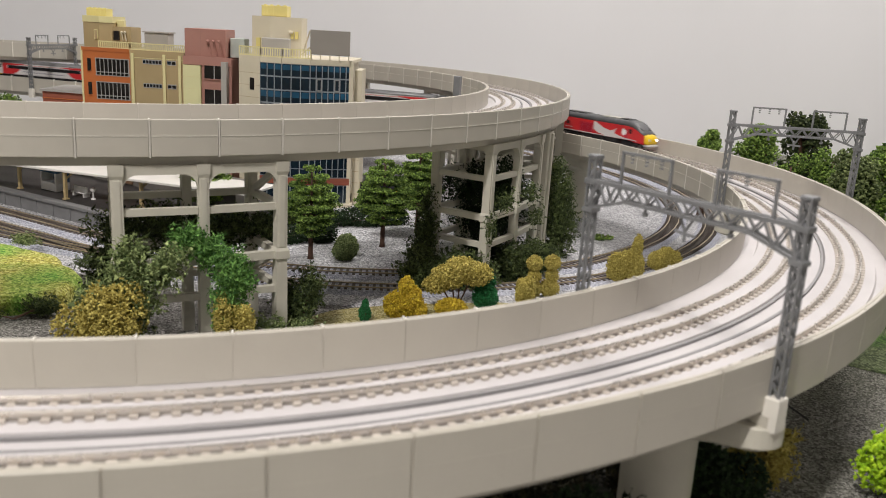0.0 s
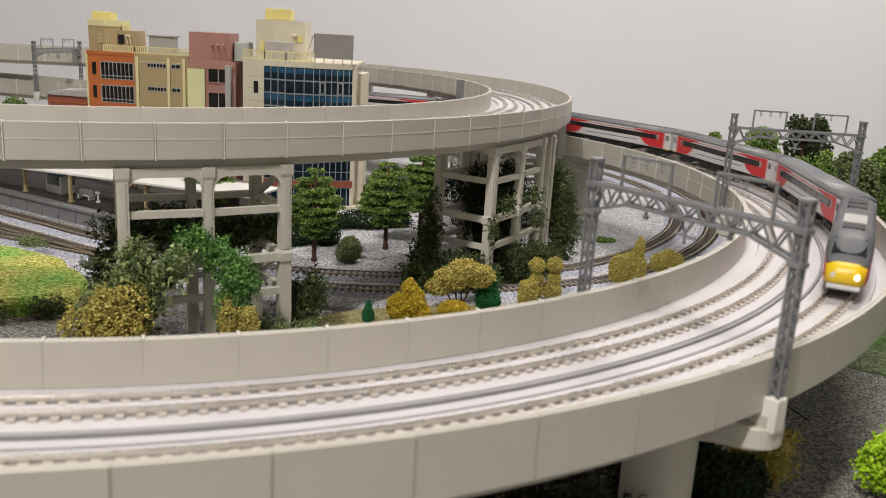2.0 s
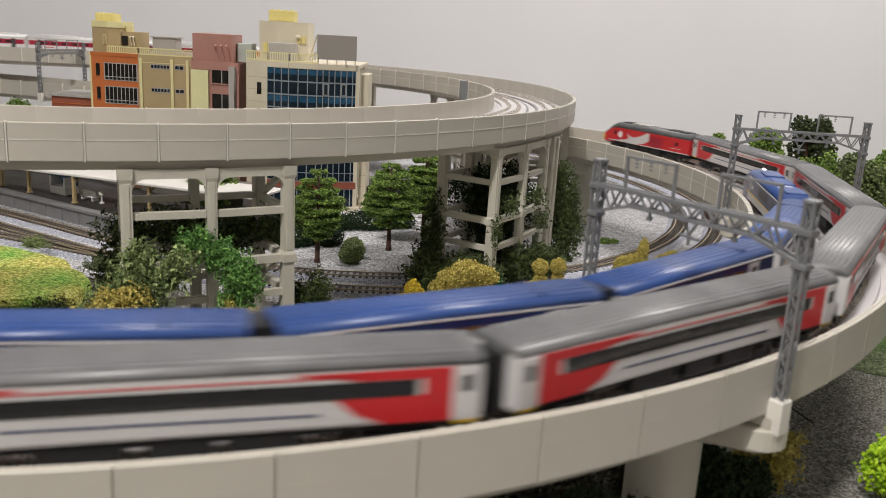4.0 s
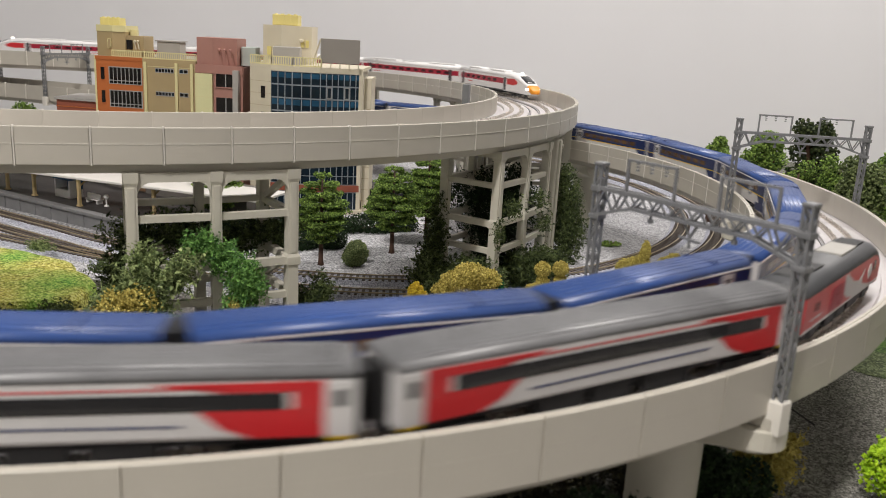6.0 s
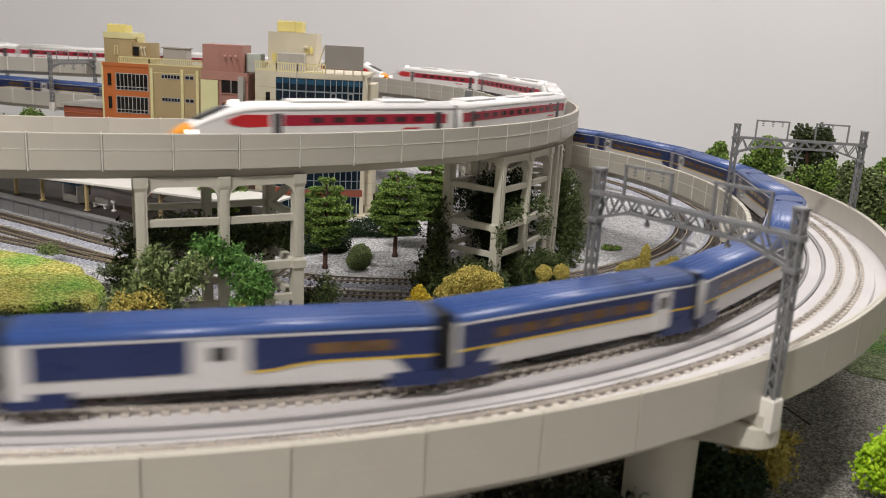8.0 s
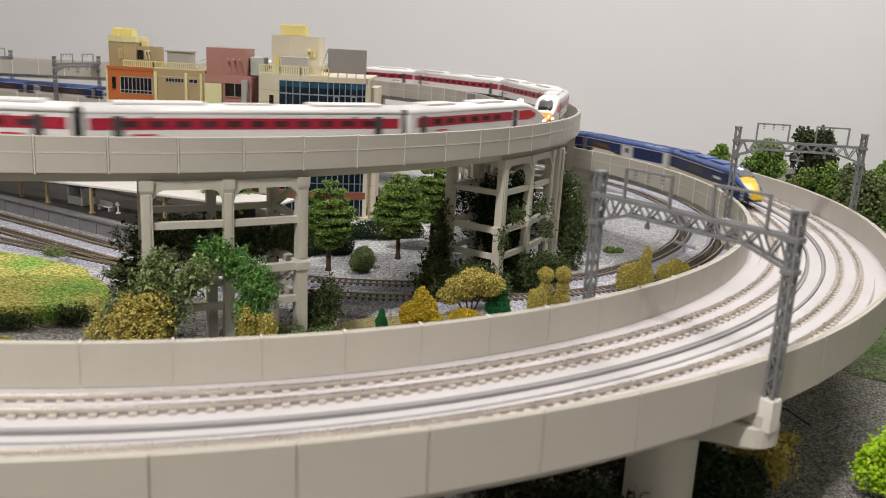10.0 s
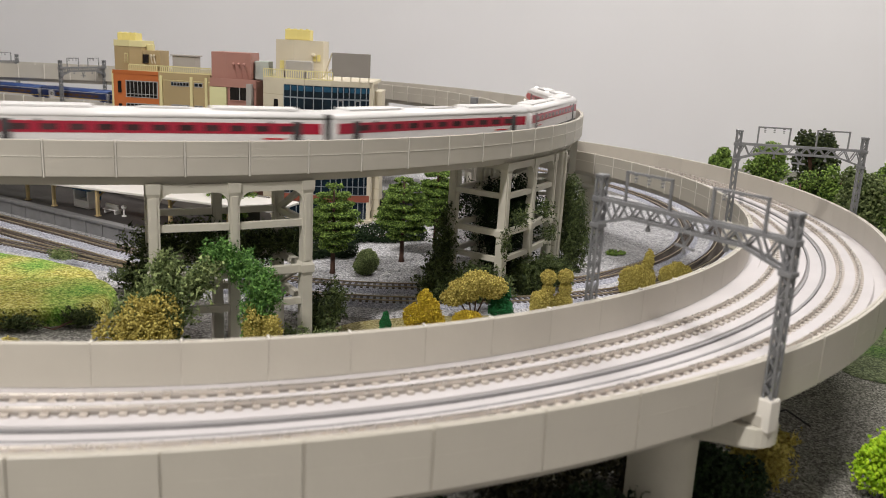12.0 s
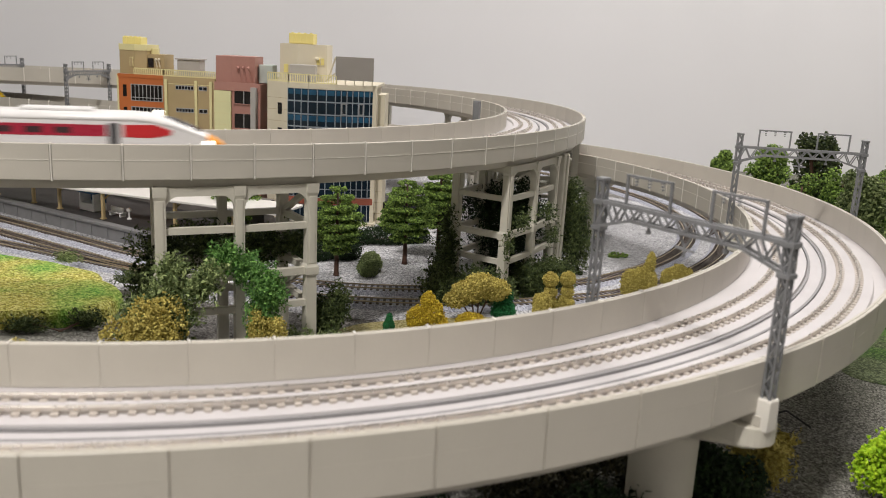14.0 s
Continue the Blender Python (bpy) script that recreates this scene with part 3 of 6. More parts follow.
def side_poly(name, pts, material, parent, y=W / 2, proud=0.00014, label="", sides=(-1, 1)):
    """A painted or set-in field on the car's sides, from (x, z) corners."""
    for s in sides:
        y0, y1 = s * (y - 0.0002), s * (y + proud)
        part(name, loft([[(x, y0, z) for x, z in pts], [(x, y1, z) for x, z in pts]]), material, parent, label)


def field(name, x0, x1, z0, z1, material, parent, **kw):
    side_poly(name, [(x0, z0), (x1, z0), (x1, z1), (x0, z1)], material, parent, **kw)


def lower_ring(x, w, zb, zs):
    return [(x, -w / 2 + 0.0006, zb), (x, -w / 2, zb + 0.001), (x, -w / 2, zs), (x, w / 2, zs), (x, w / 2, zb + 0.001), (x, w / 2 - 0.0006, zb)]


def roof_ring(x, w, zs, zt, n=12):
    out = []
    for k in range(n + 1):
        c = math.pi * k / n
        cx, sz = math.cos(c), math.sin(c)
        out.append((x, -math.copysign(abs(cx) ** 0.75, cx) * w / 2, zs + (zt - zs) * sz ** 0.8))
    return out


def shell(root, xs, body_mat, roof_mat, body_label, roof_label):
    """xs: rings (x, width, bottom, side top, roof top)."""
    b = part("body", loft([lower_ring(x, w, zb, zs) for x, w, zb, zs, zt in xs]), body_mat, root, body_label)
    r = part("roof", loft([roof_ring(x, w, zs, zt) for x, w, zb, zs, zt in xs]), roof_mat, root, roof_label, True)
    return b, r


def underframe(root, L, skirts=True):
    part("underframe", cbox(-L / 2 + 0.004, L / 2 - 0.004, -0.0062, 0.0062, 0.0050, 0.0068), M_BLACK, root)
    for k, (a, b) in enumerate(((-0.20, -0.09), (-0.07, 0.03), (0.06, 0.19))):
        part("equipment_box", cbox(L * a, L * b, -0.0080, 0.0080, 0.0022, 0.0072, 0.0003), M_BLACK, root)


def coupling(root, L, flip=1):
    part("coupler", cbox(flip * (L / 2 - 0.002) if flip > 0 else -L / 2 - 0.0015, flip * (L / 2 + 0.0015) if flip > 0 else -L / 2 + 0.002, -0.0018, 0.0018, 0.004, 0.0065), M_BLACK, root)


def red_power_car():
    L = 0.1170
    root = thing("power_car", Matrix(), "red diesel power car with yellow nose and dark grey roof", "locomotive", "red train")
    h = L / 2
    zs, zt = 0.0202, 0.0254
    rings = [(-h, W, 0.0074, zs, zt), (h - 0.024, W, 0.0072, zs, zt), (h - 0.019, W, 0.0068, 0.0196, 0.0248), (h - 0.0145, W * 0.985, 0.0060, 0.0182, 0.0228), (h - 0.0085, W * 0.95, 0.0056, 0.0152, 0.0174), (h - 0.0042, W * 0.88, 0.0053, 0.0134, 0.0146)]
    shell(root, rings, M_RED, M_ROOFGREY, "glossy red body side", "dark grey roof")
    nose = [(h - 0.0040, W * 0.86, 0.0062, 0.0132, 0.0146), (h - 0.0028, W * 0.82, 0.0060, 0.0125, 0.0136), (h - 0.0012, W * 0.74, 0.0058, 0.0112, 0.0122), (h, W * 0.55, 0.0060, 0.0095, 0.0104)]
    part("nose", loft([[(x, -w / 2, zb), (x, -w / 2, zs_), (x, -w / 4, zt_), (x, w / 4, zt_), (x, w / 2, zs_), (x, w / 2, zb)] for x, w, zb, zs_, zt_ in nose]), M_YELLOW, root, "yellow nose", True)
    part("windscreen", loft([[(h - 0.0158, y, z + 0.0003) for y, z in ((-0.0062, 0.0226), (0.0062, 0.0226), (0.0062, 0.0220), (-0.0062, 0.0220))], [(h - 0.0083, y, z + 0.0005) for y, z in ((-0.0068, 0.0168), (0.0068, 0.0168), (0.0068, 0.0160), (-0.0068, 0.0160))]]), M_GLASS, root, "dark windscreen")
    part("bumper", cbox(h - 0.006, h + 0.0006, -0.0066, 0.0066, 0.0036, 0.0056, 0.0005), M_SILVER, root, "pale front valance")
    for s in (-1, 1):
        bm = bmesh.new()
        rod(bm, (h - 0.002, s * 0.0046, 0.0098), (h + 0.0003, s * 0.0046, 0.0096), 0.0011, 10)
        part("headlight", bm, M_LAMP if s > 0 else M_LAMP_OFF, root)
    sw = [(-0.0080, 0.0196), (-0.0080, 0.0125), (-0.0020, 0.0096), (0.0080, 0.0080), (0.0440, 0.0074), (0.0440, 0.0082), (0.0300, 0.0092), (0.0200, 0.0112),
          (0.0190, 0.0128), (0.0215, 0.0170), (0.0190, 0.0148), (0.0140, 0.0134), (0.0060, 0.0148), (-0.0010, 0.0176), (-0.0050, 0.0196)]
    side_poly("white_flash", sw, M_SILVER, root, label="white sweeping flash")
    side_poly("emblem", [(0.0310 + 0.0030 * math.cos(a), 0.0142 + 0.0030 * math.sin(a) * (1 + 0.25 * math.cos(3 * a))) for a in [k * math.tau / 10 for k in range(10)]], M_TWHITE, root, proud=0.00020)
    field("sole_band", -h, h - 0.012, 0.0075, 0.0082, M_SILVER, root)
    for k in range(9):
        field("grille_slat", -0.0260, -0.0085, 0.0090 + k * 0.0010, 0.0096 + k * 0.0010, M_CRIMSON, root, proud=0.0003)
    field("cab_window", h - 0.0215, h - 0.0185, 0.0135, 0.0175, M_GLASS, root)
    field("cab_door", h - 0.0270, h - 0.0235, 0.0085, 0.0175, M_CRIMSON, root)
    field("side_window", -h + 0.014, -h + 0.0175, 0.0135, 0.0165, M_GLASS, root)
    field("side_stripe", -h + 0.010, -h + 0.022, 0.0108, 0.0112, M_SILVER, root)
    part("roof_panel", cbox(-0.002, 0.020, -0.0050, 0.0050, zt - 0.0008, zt + 0.0005, 0.0002), M_ROOFPALE, root, "pale grey roof panel")
    for x in (-0.045, -0.030, 0.0275):
        part("roof_vent", cbox(x - 0.006, x + 0.006, -0.0045, 0.0045, zt - 0.0008, zt + 0.0004, 0.0002), M_BLACK, root)
    part("gangway", cbox(-h - 0.0027, -h + 0.001, -0.005, 0.005, 0.0066, 0.0225), M_BLACK, root)
    part("gangway_door", cbox(-h - 0.0030, -h - 0.0026, -0.0030, 0.0030, 0.0085, 0.0200), M_YELLOW, root)
    underframe(root, L)
    for x in (-0.038, 0.036):
        bogie(root, x, M_BLACK)
    coupling(root, L, -1)
    return root, L


def red_coach():
    L = 0.1470
    h = L / 2
    root = thing("coach", Matrix(), "silver and red passenger coach with grey ribbed roof", "coach", "red train")
    zs, zt = 0.0222, 0.0258
    shell(root, [(-h, W, 0.0078, zs, zt), (h, W, 0.0078, zs, zt)], M_SILVER, M_ROOFMID, "pale silver body side", "mid grey ribbed roof")
    for k in range(9):
        y = -0.0072 + 0.0018 * k
        z = zs + (zt - zs) * (1 - (abs(y) / (W / 2)) ** 2.67) ** 0.4
        part("roof_rib", cbox(-h + 0.004, h - 0.004, y - 0.00022, y + 0.00022, z - 0.0008, z + 0.00014), M_ROOFMID, root)
    for s in (-1, 1):
        side_poly("red_end_panel", [(s * (h - 0.0075), 0.0082), (s * (h - 0.024), 0.0082), (s * (h - 0.031), 0.0108), (s * (h - 0.036), 0.0152), (s * (h - 0.0075), 0.0152)], M_RED, root, label="red swept end panel")
        side_poly("red_cornice", [(s * (h - 0.0075), 0.0194), (s * (h - 0.030), 0.0194), (s * (h - 0.046), 0.0216), (s * (h - 0.0075), 0.0220)], M_RED, root)
        field("red_pillar", s * (h - 0.0145), s * (h - 0.0075), 0.0150, 0.0196, M_RED, root)
        field("door", s * (h - 0.0068), s * (h - 0.0010), 0.0082, 0.0216, M_SILVER, root, proud=0.0003)
        field("door_window", s * (h - 0.0052), s * (h - 0.0026), 0.0156, 0.0198, M_GLASS, root, proud=0.0004)
        field("yellow_step", s * (h - 0.0068), s * (h - 0.0010), 0.0074, 0.0081, M_YELLOW, root)
        part("gangway", cbox(*((h - 0.001, h + 0.0027) if s > 0 else (-h - 0.0027, -h + 0.001)), -0.0045, 0.0045, 0.0066, 0.0220), M_BLACK, root)
        coupling(root, L, s)
    field("red_line", -h + 0.030, h - 0.030, 0.0203, 0.0207, M_RED, root)
    field("window_band", -h + 0.016, h - 0.016, 0.0150, 0.0192, M_GLASS, root)
    for k in range(9):
        x = -h + 0.0185 + (L - 0.037) * (k + 0.5) / 9
        field("window", x - 0.0058, x + 0.0058, 0.0153, 0.0189, M_GLASS, root, proud=0.0003)
    side_poly("blue_line", [(-0.034, 0.0112), (0.034, 0.0119), (0.034, 0.0124), (-0.034, 0.0117)], M_NAVY, root)
    underframe(root, L)
    for x in (-0.054, 0.054):
        bogie(root, x, M_BLACK)
    return root, L


def blue_power_car():
    L = 0.1338
    h = L / 2
    root = thing("power_car", Matrix(), "navy blue high-speed power car with sloping yellow nose", "locomotive", "blue train")
    zs, zt = 0.0196, 0.0242
    rings = [(-h, W, 0.0050, zs, zt), (h - 0.036, W, 0.0050, zs, zt), (h - 0.028, W, 0.0048, 0.0186, 0.0232), (h - 0.019, W * 0.97, 0.0046, 0.0160, 0.0196), (h - 0.010, W * 0.86, 0.0042, 0.0122, 0.0150), (h - 0.004, W * 0.66, 0.0040, 0.0092, 0.0112), (h, W * 0.36, 0.0048, 0.0066, 0.0078)]
    shell(root, rings, M_NAVY, M_ROOFBLUE, "navy blue body side", "blue roof")
    ye = [(x - 0.0002, w * 1.012, zs_ - 0.0012, zt_ + 0.0003) for x, w, zb, zs_, zt_ in rings[3:6]] + [(h + 0.0001, W * 0.40, 0.0060, 0.0082)]
    part("yellow_nose", loft([roof_ring(x, w, a, b) for x, w, a, b in ye]), M_YELLOW, root, "yellow nose top", True)
    part("windscreen", loft([[(h - 0.0268, y, z) for y, z in ((-0.0052, 0.0230), (0.0052, 0.0230), (0.0052, 0.0222), (-0.0052, 0.0222))], [(h - 0.0185, y, z) for y, z in ((-0.0058, 0.0196), (0.0058, 0.0196), (0.0058, 0.0186), (-0.0058, 0.0186))]]), M_GLASS, root, "dark windscreen")
    field("grey_skirt", -h, h - 0.036, 0.0054, 0.0096, M_SILVER, root, label="pale grey lower side")
    field("yellow_line", -h, h - 0.030, 0.0096, 0.0101, M_YELLOW, root, proud=0.0002)
    field("cornice_line", -h, h - 0.036, 0.0190, 0.0195, M_SILVER, root, proud=0.0002)
    field("grille", -0.030, -0.004, 0.0125, 0.0175, M_ROOFGREY, root)
    field("lettering_bar", h - 0.052, h - 0.040, 0.0132, 0.0152, M_SILVER, root)
    for s in (-1, 1):
        bm = bmesh.new()
        rod(bm, (h - 0.004, s * 0.0042, 0.0095), (h - 0.0020, s * 0.0042, 0.0088), 0.0010, 8)
        part("headlight", bm, M_LAMP_OFF, root)
    bm = bmesh.new()
    rod(bm, (h - 0.0300, 0, 0.0232), (h - 0.0280, 0, 0.0230), 0.0012, 8)
    part("top_lamp", bm, M_LAMP, root, "glowing top lamp")
    for x in (-0.050, -0.020, 0.010):
        part("roof_unit", cbox(x - 0.010, x + 0.010, -0.0055, 0.0055, zt - 0.0006, zt + 0.0008, 0.0004), M_ROOFBLUE, root)
    part("gangway", cbox(-h - 0.0026, -h + 0.001, -0.0055, 0.0055, 0.0056, 0.0225), M_BLACK, root)
    underframe(root, L)
    for x in (-0.046, 0.040):
        bogie(root, x, M_BLACK)
        field("bogie_fairing", x - 0.011, x + 0.011, 0.0030, 0.0056, M_NAVY, root, y=0.0084)
    return root, L


def blue_coach(end=False):
    L = 0.1137 if end else 0.1035
    h = L / 2
    root = thing("coach", Matrix(), "navy and pale grey high-speed coach with yellow line and blue roof", "coach", "blue train")
    zs, zt = 0.0200, 0.0238
    shell(root, [(-h, W, 0.0044, zs, zt), (h, W, 0.0044, zs, zt)], M_SILVER, M_ROOFBLUE, "pale grey body side", "blue roof")
    field("navy_band", -h, h, 0.0118, 0.0196, M_NAVY, root, label="navy window band")
    field("yellow_line", -h, h, 0.0112, 0.0117, M_YELLOW, root, proud=0.0002)
    field("cornice_line", -h, h, 0.0195, 0.0201, M_SILVER, root, proud=0.0003, label="thin pale cornice line")
    rear = 0.0900 if end else 0.0340
    n = 3 if end else 7
    for k in range(n):
        x = -h + 0.012 + (L - rear) * (k + 0.5) / n
        field("window", x - 0.0038, x + 0.0038, 0.0138, 0.0170, M_LITGLASS, root, proud=0.0003)
    if end:
        # solid luggage end: grey end strip, navy panel, door, and the navy band dipping towards the door
        field("navy_panel", h - 0.0450, h - 0.0055, 0.0100, 0.0192, M_NAVY, root, proud=0.0003)
        field("end_strip", h - 0.0055, h, 0.0050, 0.0194, M_SILVER, root, proud=0.0003)
        field("door", h - 0.0610, h - 0.0452, 0.0054, 0.0192, M_SILVER, root, proud=0.0003, label="pale grey plug door")
        field("door_window", h - 0.0555, h - 0.0505, 0.0132, 0.0172, M_GLASS, root, proud=0.0004)
        dip = [(h - 0.0820, 0.0119), (h - 0.0740, 0.0112), (h - 0.0680, 0.0100), (h - 0.0612, 0.0097)]
        side_poly("navy_dip", dip + [(h - 0.0612, 0.0122), (h - 0.0820, 0.0122)], M_NAVY, root, proud=0.0003)
        side_poly("yellow_sweep", dip + [(x, z - 0.0005) for x, z in dip[::-1]], M_YELLOW, root, proud=0.00034)
    else:
        field("door", h - 0.0200, h - 0.0120, 0.0054, 0.0190, M_SILVER, root, proud=0.0003, label="pale grey plug door")
        field("door_window", h - 0.0178, h - 0.0142, 0.0130, 0.0172, M_GLASS, root, proud=0.0004)
        field("end_field", h - 0.0115, h, 0.0050, 0.0114, M_NAVY, root)
    side_poly("end_sweep", [(-h, 0.0050), (-h + 0.006, 0.0050), (-h + 0.012, 0.0114), (-h, 0.0114)], M_NAVY, root)
    for k in range(7):
        y = -0.0069 + 0.0023 * k
        z = zs + (zt - zs) * (1 - (abs(y) / (W / 2)) ** 2.67) ** 0.4
        part("roof_rib", cbox(-h + 0.002, h - 0.002, y - 0.00016, y + 0.00016, z - 0.0006, z + 0.00010), M_ROOFBLUE, root)
    for s in (-1, 1):
        part("gangway", cbox(*((h - 0.001, h + 0.0026) if s > 0 else (-h - 0.0026, -h + 0.001)), -0.0062, 0.0062, 0.0050, 0.0222), M_BLACK, root)
    part("roof_seam", cbox(h - 0.0215, h - 0.0205, -0.0070, 0.0070, zt - 0.001, zt + 0.0001), M_NAVY, root)
    underframe(root, L)
    for x in (-h + 0.006, h - 0.006):
        bogie(root, x, M_BLACK)
        field("bogie_fairing", x - 0.0095, x + 0.0075, 0.0022, 0.0066, M_NAVY, root, y=0.0094)
    return root, L


def blue_end_coach():
    return blue_coach(True)


def white_nose_car():
    L = 0.1735
    h = L / 2
    root = thing("driving_car", Matrix(), "white and red high-speed driving car with orange-tipped nose", "train car", "white train")
    zs, zt = 0.0200, 0.0248
    rings = [(-h, W, 0.0044, zs, zt), (h - 0.046, W, 0.0044, zs, zt), (h - 0.036, W, 0.0044, 0.0194, 0.0240), (h - 0.026, W * 0.97, 0.0042, 0.0174, 0.0214), (h - 0.016, W * 0.90, 0.0040, 0.0142, 0.0174), (h - 0.008, W * 0.76, 0.0038, 0.0112, 0.0134), (h - 0.002, W * 0.52, 0.0040, 0.0085, 0.0098), (h, W * 0.34, 0.0048, 0.0070, 0.0078)]
    shell(root, rings, M_TWHITE, M_TWHITE, "white body side", "white roof")
    tip = [(h - 0.0085, W * 0.785, 0.0088, 0.0116, 0.0138), (h - 0.0055, W * 0.70, 0.0074, 0.0104, 0.0124), (h - 0.002, W * 0.55, 0.0050, 0.0087, 0.0102), (h + 0.0006, W * 0.34, 0.0052, 0.0072, 0.0080)]
    part("nose_tip", loft([[(x, -w / 2, zb)] + roof_ring(x, w, zs_, zt_) + [(x, w / 2, zb)] for x, w, zb, zs_, zt_ in tip]), M_ORANGE, root, "orange-yellow nose tip", True)
    ws = [(h - 0.0335, 0.0228, 0.0052), (h - 0.0255, 0.0216, 0.0060), (h - 0.0160, 0.0177, 0.0062), (h - 0.0120, 0.0158, 0.0055)]
    part("windscreen", loft([[(x, -w, z - 0.0012), (x, -w * 0.7, z + 0.0001), (x, w * 0.7, z + 0.0001), (x, w, z - 0.0012)] for x, z, w in ws]), M_GLASS, root, "dark windscreen", True)
    side_poly("red_sweep", [(h - 0.050, 0.0120), (h - 0.036, 0.0118), (h - 0.027, 0.0136), (h - 0.0262, 0.0158), (h - 0.034, 0.0186), (h - 0.050, 0.0182)], M_RED, root, label="bright red cab sweep")
    white_side(root, h, -h + 0.006, h - 0.058)
    field("door", h - 0.057, h - 0.052, 0.0058, 0.0190, M_DOORGREY, root, proud=0.0003, label="dark grey door")
    field("door", -h + 0.010, -h + 0.015, 0.0058, 0.0190, M_DOORGREY, root, proud=0.0003, label="dark grey door")
    bm = bmesh.new()
    for s in (-1, 1):
        rod(bm, (h - 0.010, s * 0.0062, 0.0096), (h - 0.0062, s * 0.0058, 0.0096), 0.0016, 10)
    part("headlight", bm, M_LAMP, root, "glowing headlamps")
    bm = bmesh.new()
    rod(bm, (h - 0.0345, 0, 0.0243), (h - 0.0320, 0, 0.0238), 0.0015, 10)
    part("top_lamp", bm, M_LAMP, root, "glowing top lamp")
    for x0, x1 in ((-h + 0.020, -h + 0.050), (-0.012, 0.022)):
        part("roof_unit", cbox(x0, x1, -0.0058, 0.0058, zt - 0.0008, zt + 0.0011, 0.0005), M_TWHITE, root)
    white_ends(root, h, (-1,))
    return root, L


def white_side(root, h, x0, x1):
    field("red_band", x0, x1, 0.0122, 0.0180, M_CRIMSON, root, label="crimson window band")
    n = int((x1 - x0) / 0.0125)
    for k in range(n):
        x = x0 + (x1 - x0) * (k + 0.5) / n
        if k in (0, n - 1):
            continue
        field("window", x - 0.0040, x + 0.0040, 0.0136, 0.0166, M_TINT, root, proud=0.0003)
    field("sole_shade", x0, x1, 0.0044, 0.0056, M_ROOFGREY, root)
    field("lettering_bar", x0 + 0.020, x0 + 0.032, 0.0092, 0.0100, M_RED, root)


def white_ends(root, h, ends):
    for s in ends:
        part("gangway", cbox(*((h - 0.001, h + 0.0010) if s > 0 else (-h - 0.0010, -h + 0.001)), -0.0055, 0.0055, 0.0056, 0.0225), M_BLACK, root)
    underframe(root, 2 * h - 0.03)
    for x in (-0.058, 0.058 if len(ends) == 2 else 0.050):
        bogie(root, x, M_BLACK)


def white_coach():
    L = 0.1735
    h = L / 2
    root = thing("coach", Matrix(), "white high-speed coach with crimson window band", "train car", "white train")
    zs, zt = 0.0200, 0.0248
    shell(root, [(-h, W, 0.0044, zs, zt), (h, W, 0.0044, zs, zt)], M_TWHITE, M_TWHITE, "white body side", "white roof")
    white_side(root, h, -h + 0.002, h - 0.002)
    for s in (-1, 1):
        field("door", s * (h - 0.0130), s * (h - 0.0180), 0.0058, 0.0190, M_DOORGREY, root, proud=0.0003, label="dark grey door")
        field("lamp_box", s * (h - 0.030) - 0.0010, s * (h - 0.030) + 0.0010, 0.0176, 0.0190, M_DOORGREY, root, proud=0.0003)
    for x0, x1 in ((-h + 0.014, -h + 0.060), (h - 0.055, h - 0.012)):
        part("roof_unit", cbox(x0, x1, -0.0058, 0.0058, zt - 0.0008, zt + 0.0011, 0.0005), M_TWHITE, root)
    part("pantograph_well", cbox(-0.016, 0.010, -0.0050, 0.0050, zt - 0.0006, zt + 0.0003), M_SILVER, root)
    white_ends(root, h, (-1, 1))
    return root, L


def make_train(power, coach, n, gap, units=1, end=None):
    p, lp = power()
    c, lc = coach()
    e, le = end() if end else (c, lc)
    cars, front = [], 0.0
    made = []
    for u in range(units):
        made += [(p, lp, False), (e, le, False)] + [(c, lc, False)] * (n - 2) + [(e, le, True), (p, lp, True)]
    seen = set()
    for src, length, flip in made:
        ob = src if src.name not in seen else copy_thing(src, Matrix())
        seen.add(src.name)
        cars.append((ob, front, length, flip))
        front += length + gap
    return cars


red_train = make_train(red_power_car, red_coach, 5, 0.0060)
blue_train = make_train(blue_power_car, blue_coach, 15, 0.0055, 1, blue_end_coach)
white_train = make_train(white_nose_car, white_coach, 3, 0.0018, 2)

# ---------------------------------------------------------------- tracks on the ground
M_SLEEPER = mat("sleeper_brown", (0.075, 0.058, 0.045), 0.7, var=0.2, scale=200)
M_RAIL_OLD = mat("rail_brass_brown", (0.52, 0.42, 0.28), 0.35, metal=0.7, var=0.15, scale=90)


def along(points, profile):
    """A profile of (offset to the left, height) pulled along points on the ground."""
    out = []
    for k, p in enumerate(points):
        a, b = points[max(0, k - 1)], points[min(len(points) - 1, k + 1)]
        d = (b - a).normalized()
        n = Vector((-d.y, d.x))
        out.append([(*(p + n * o), z) for o, z in profile])
    return loft(out)


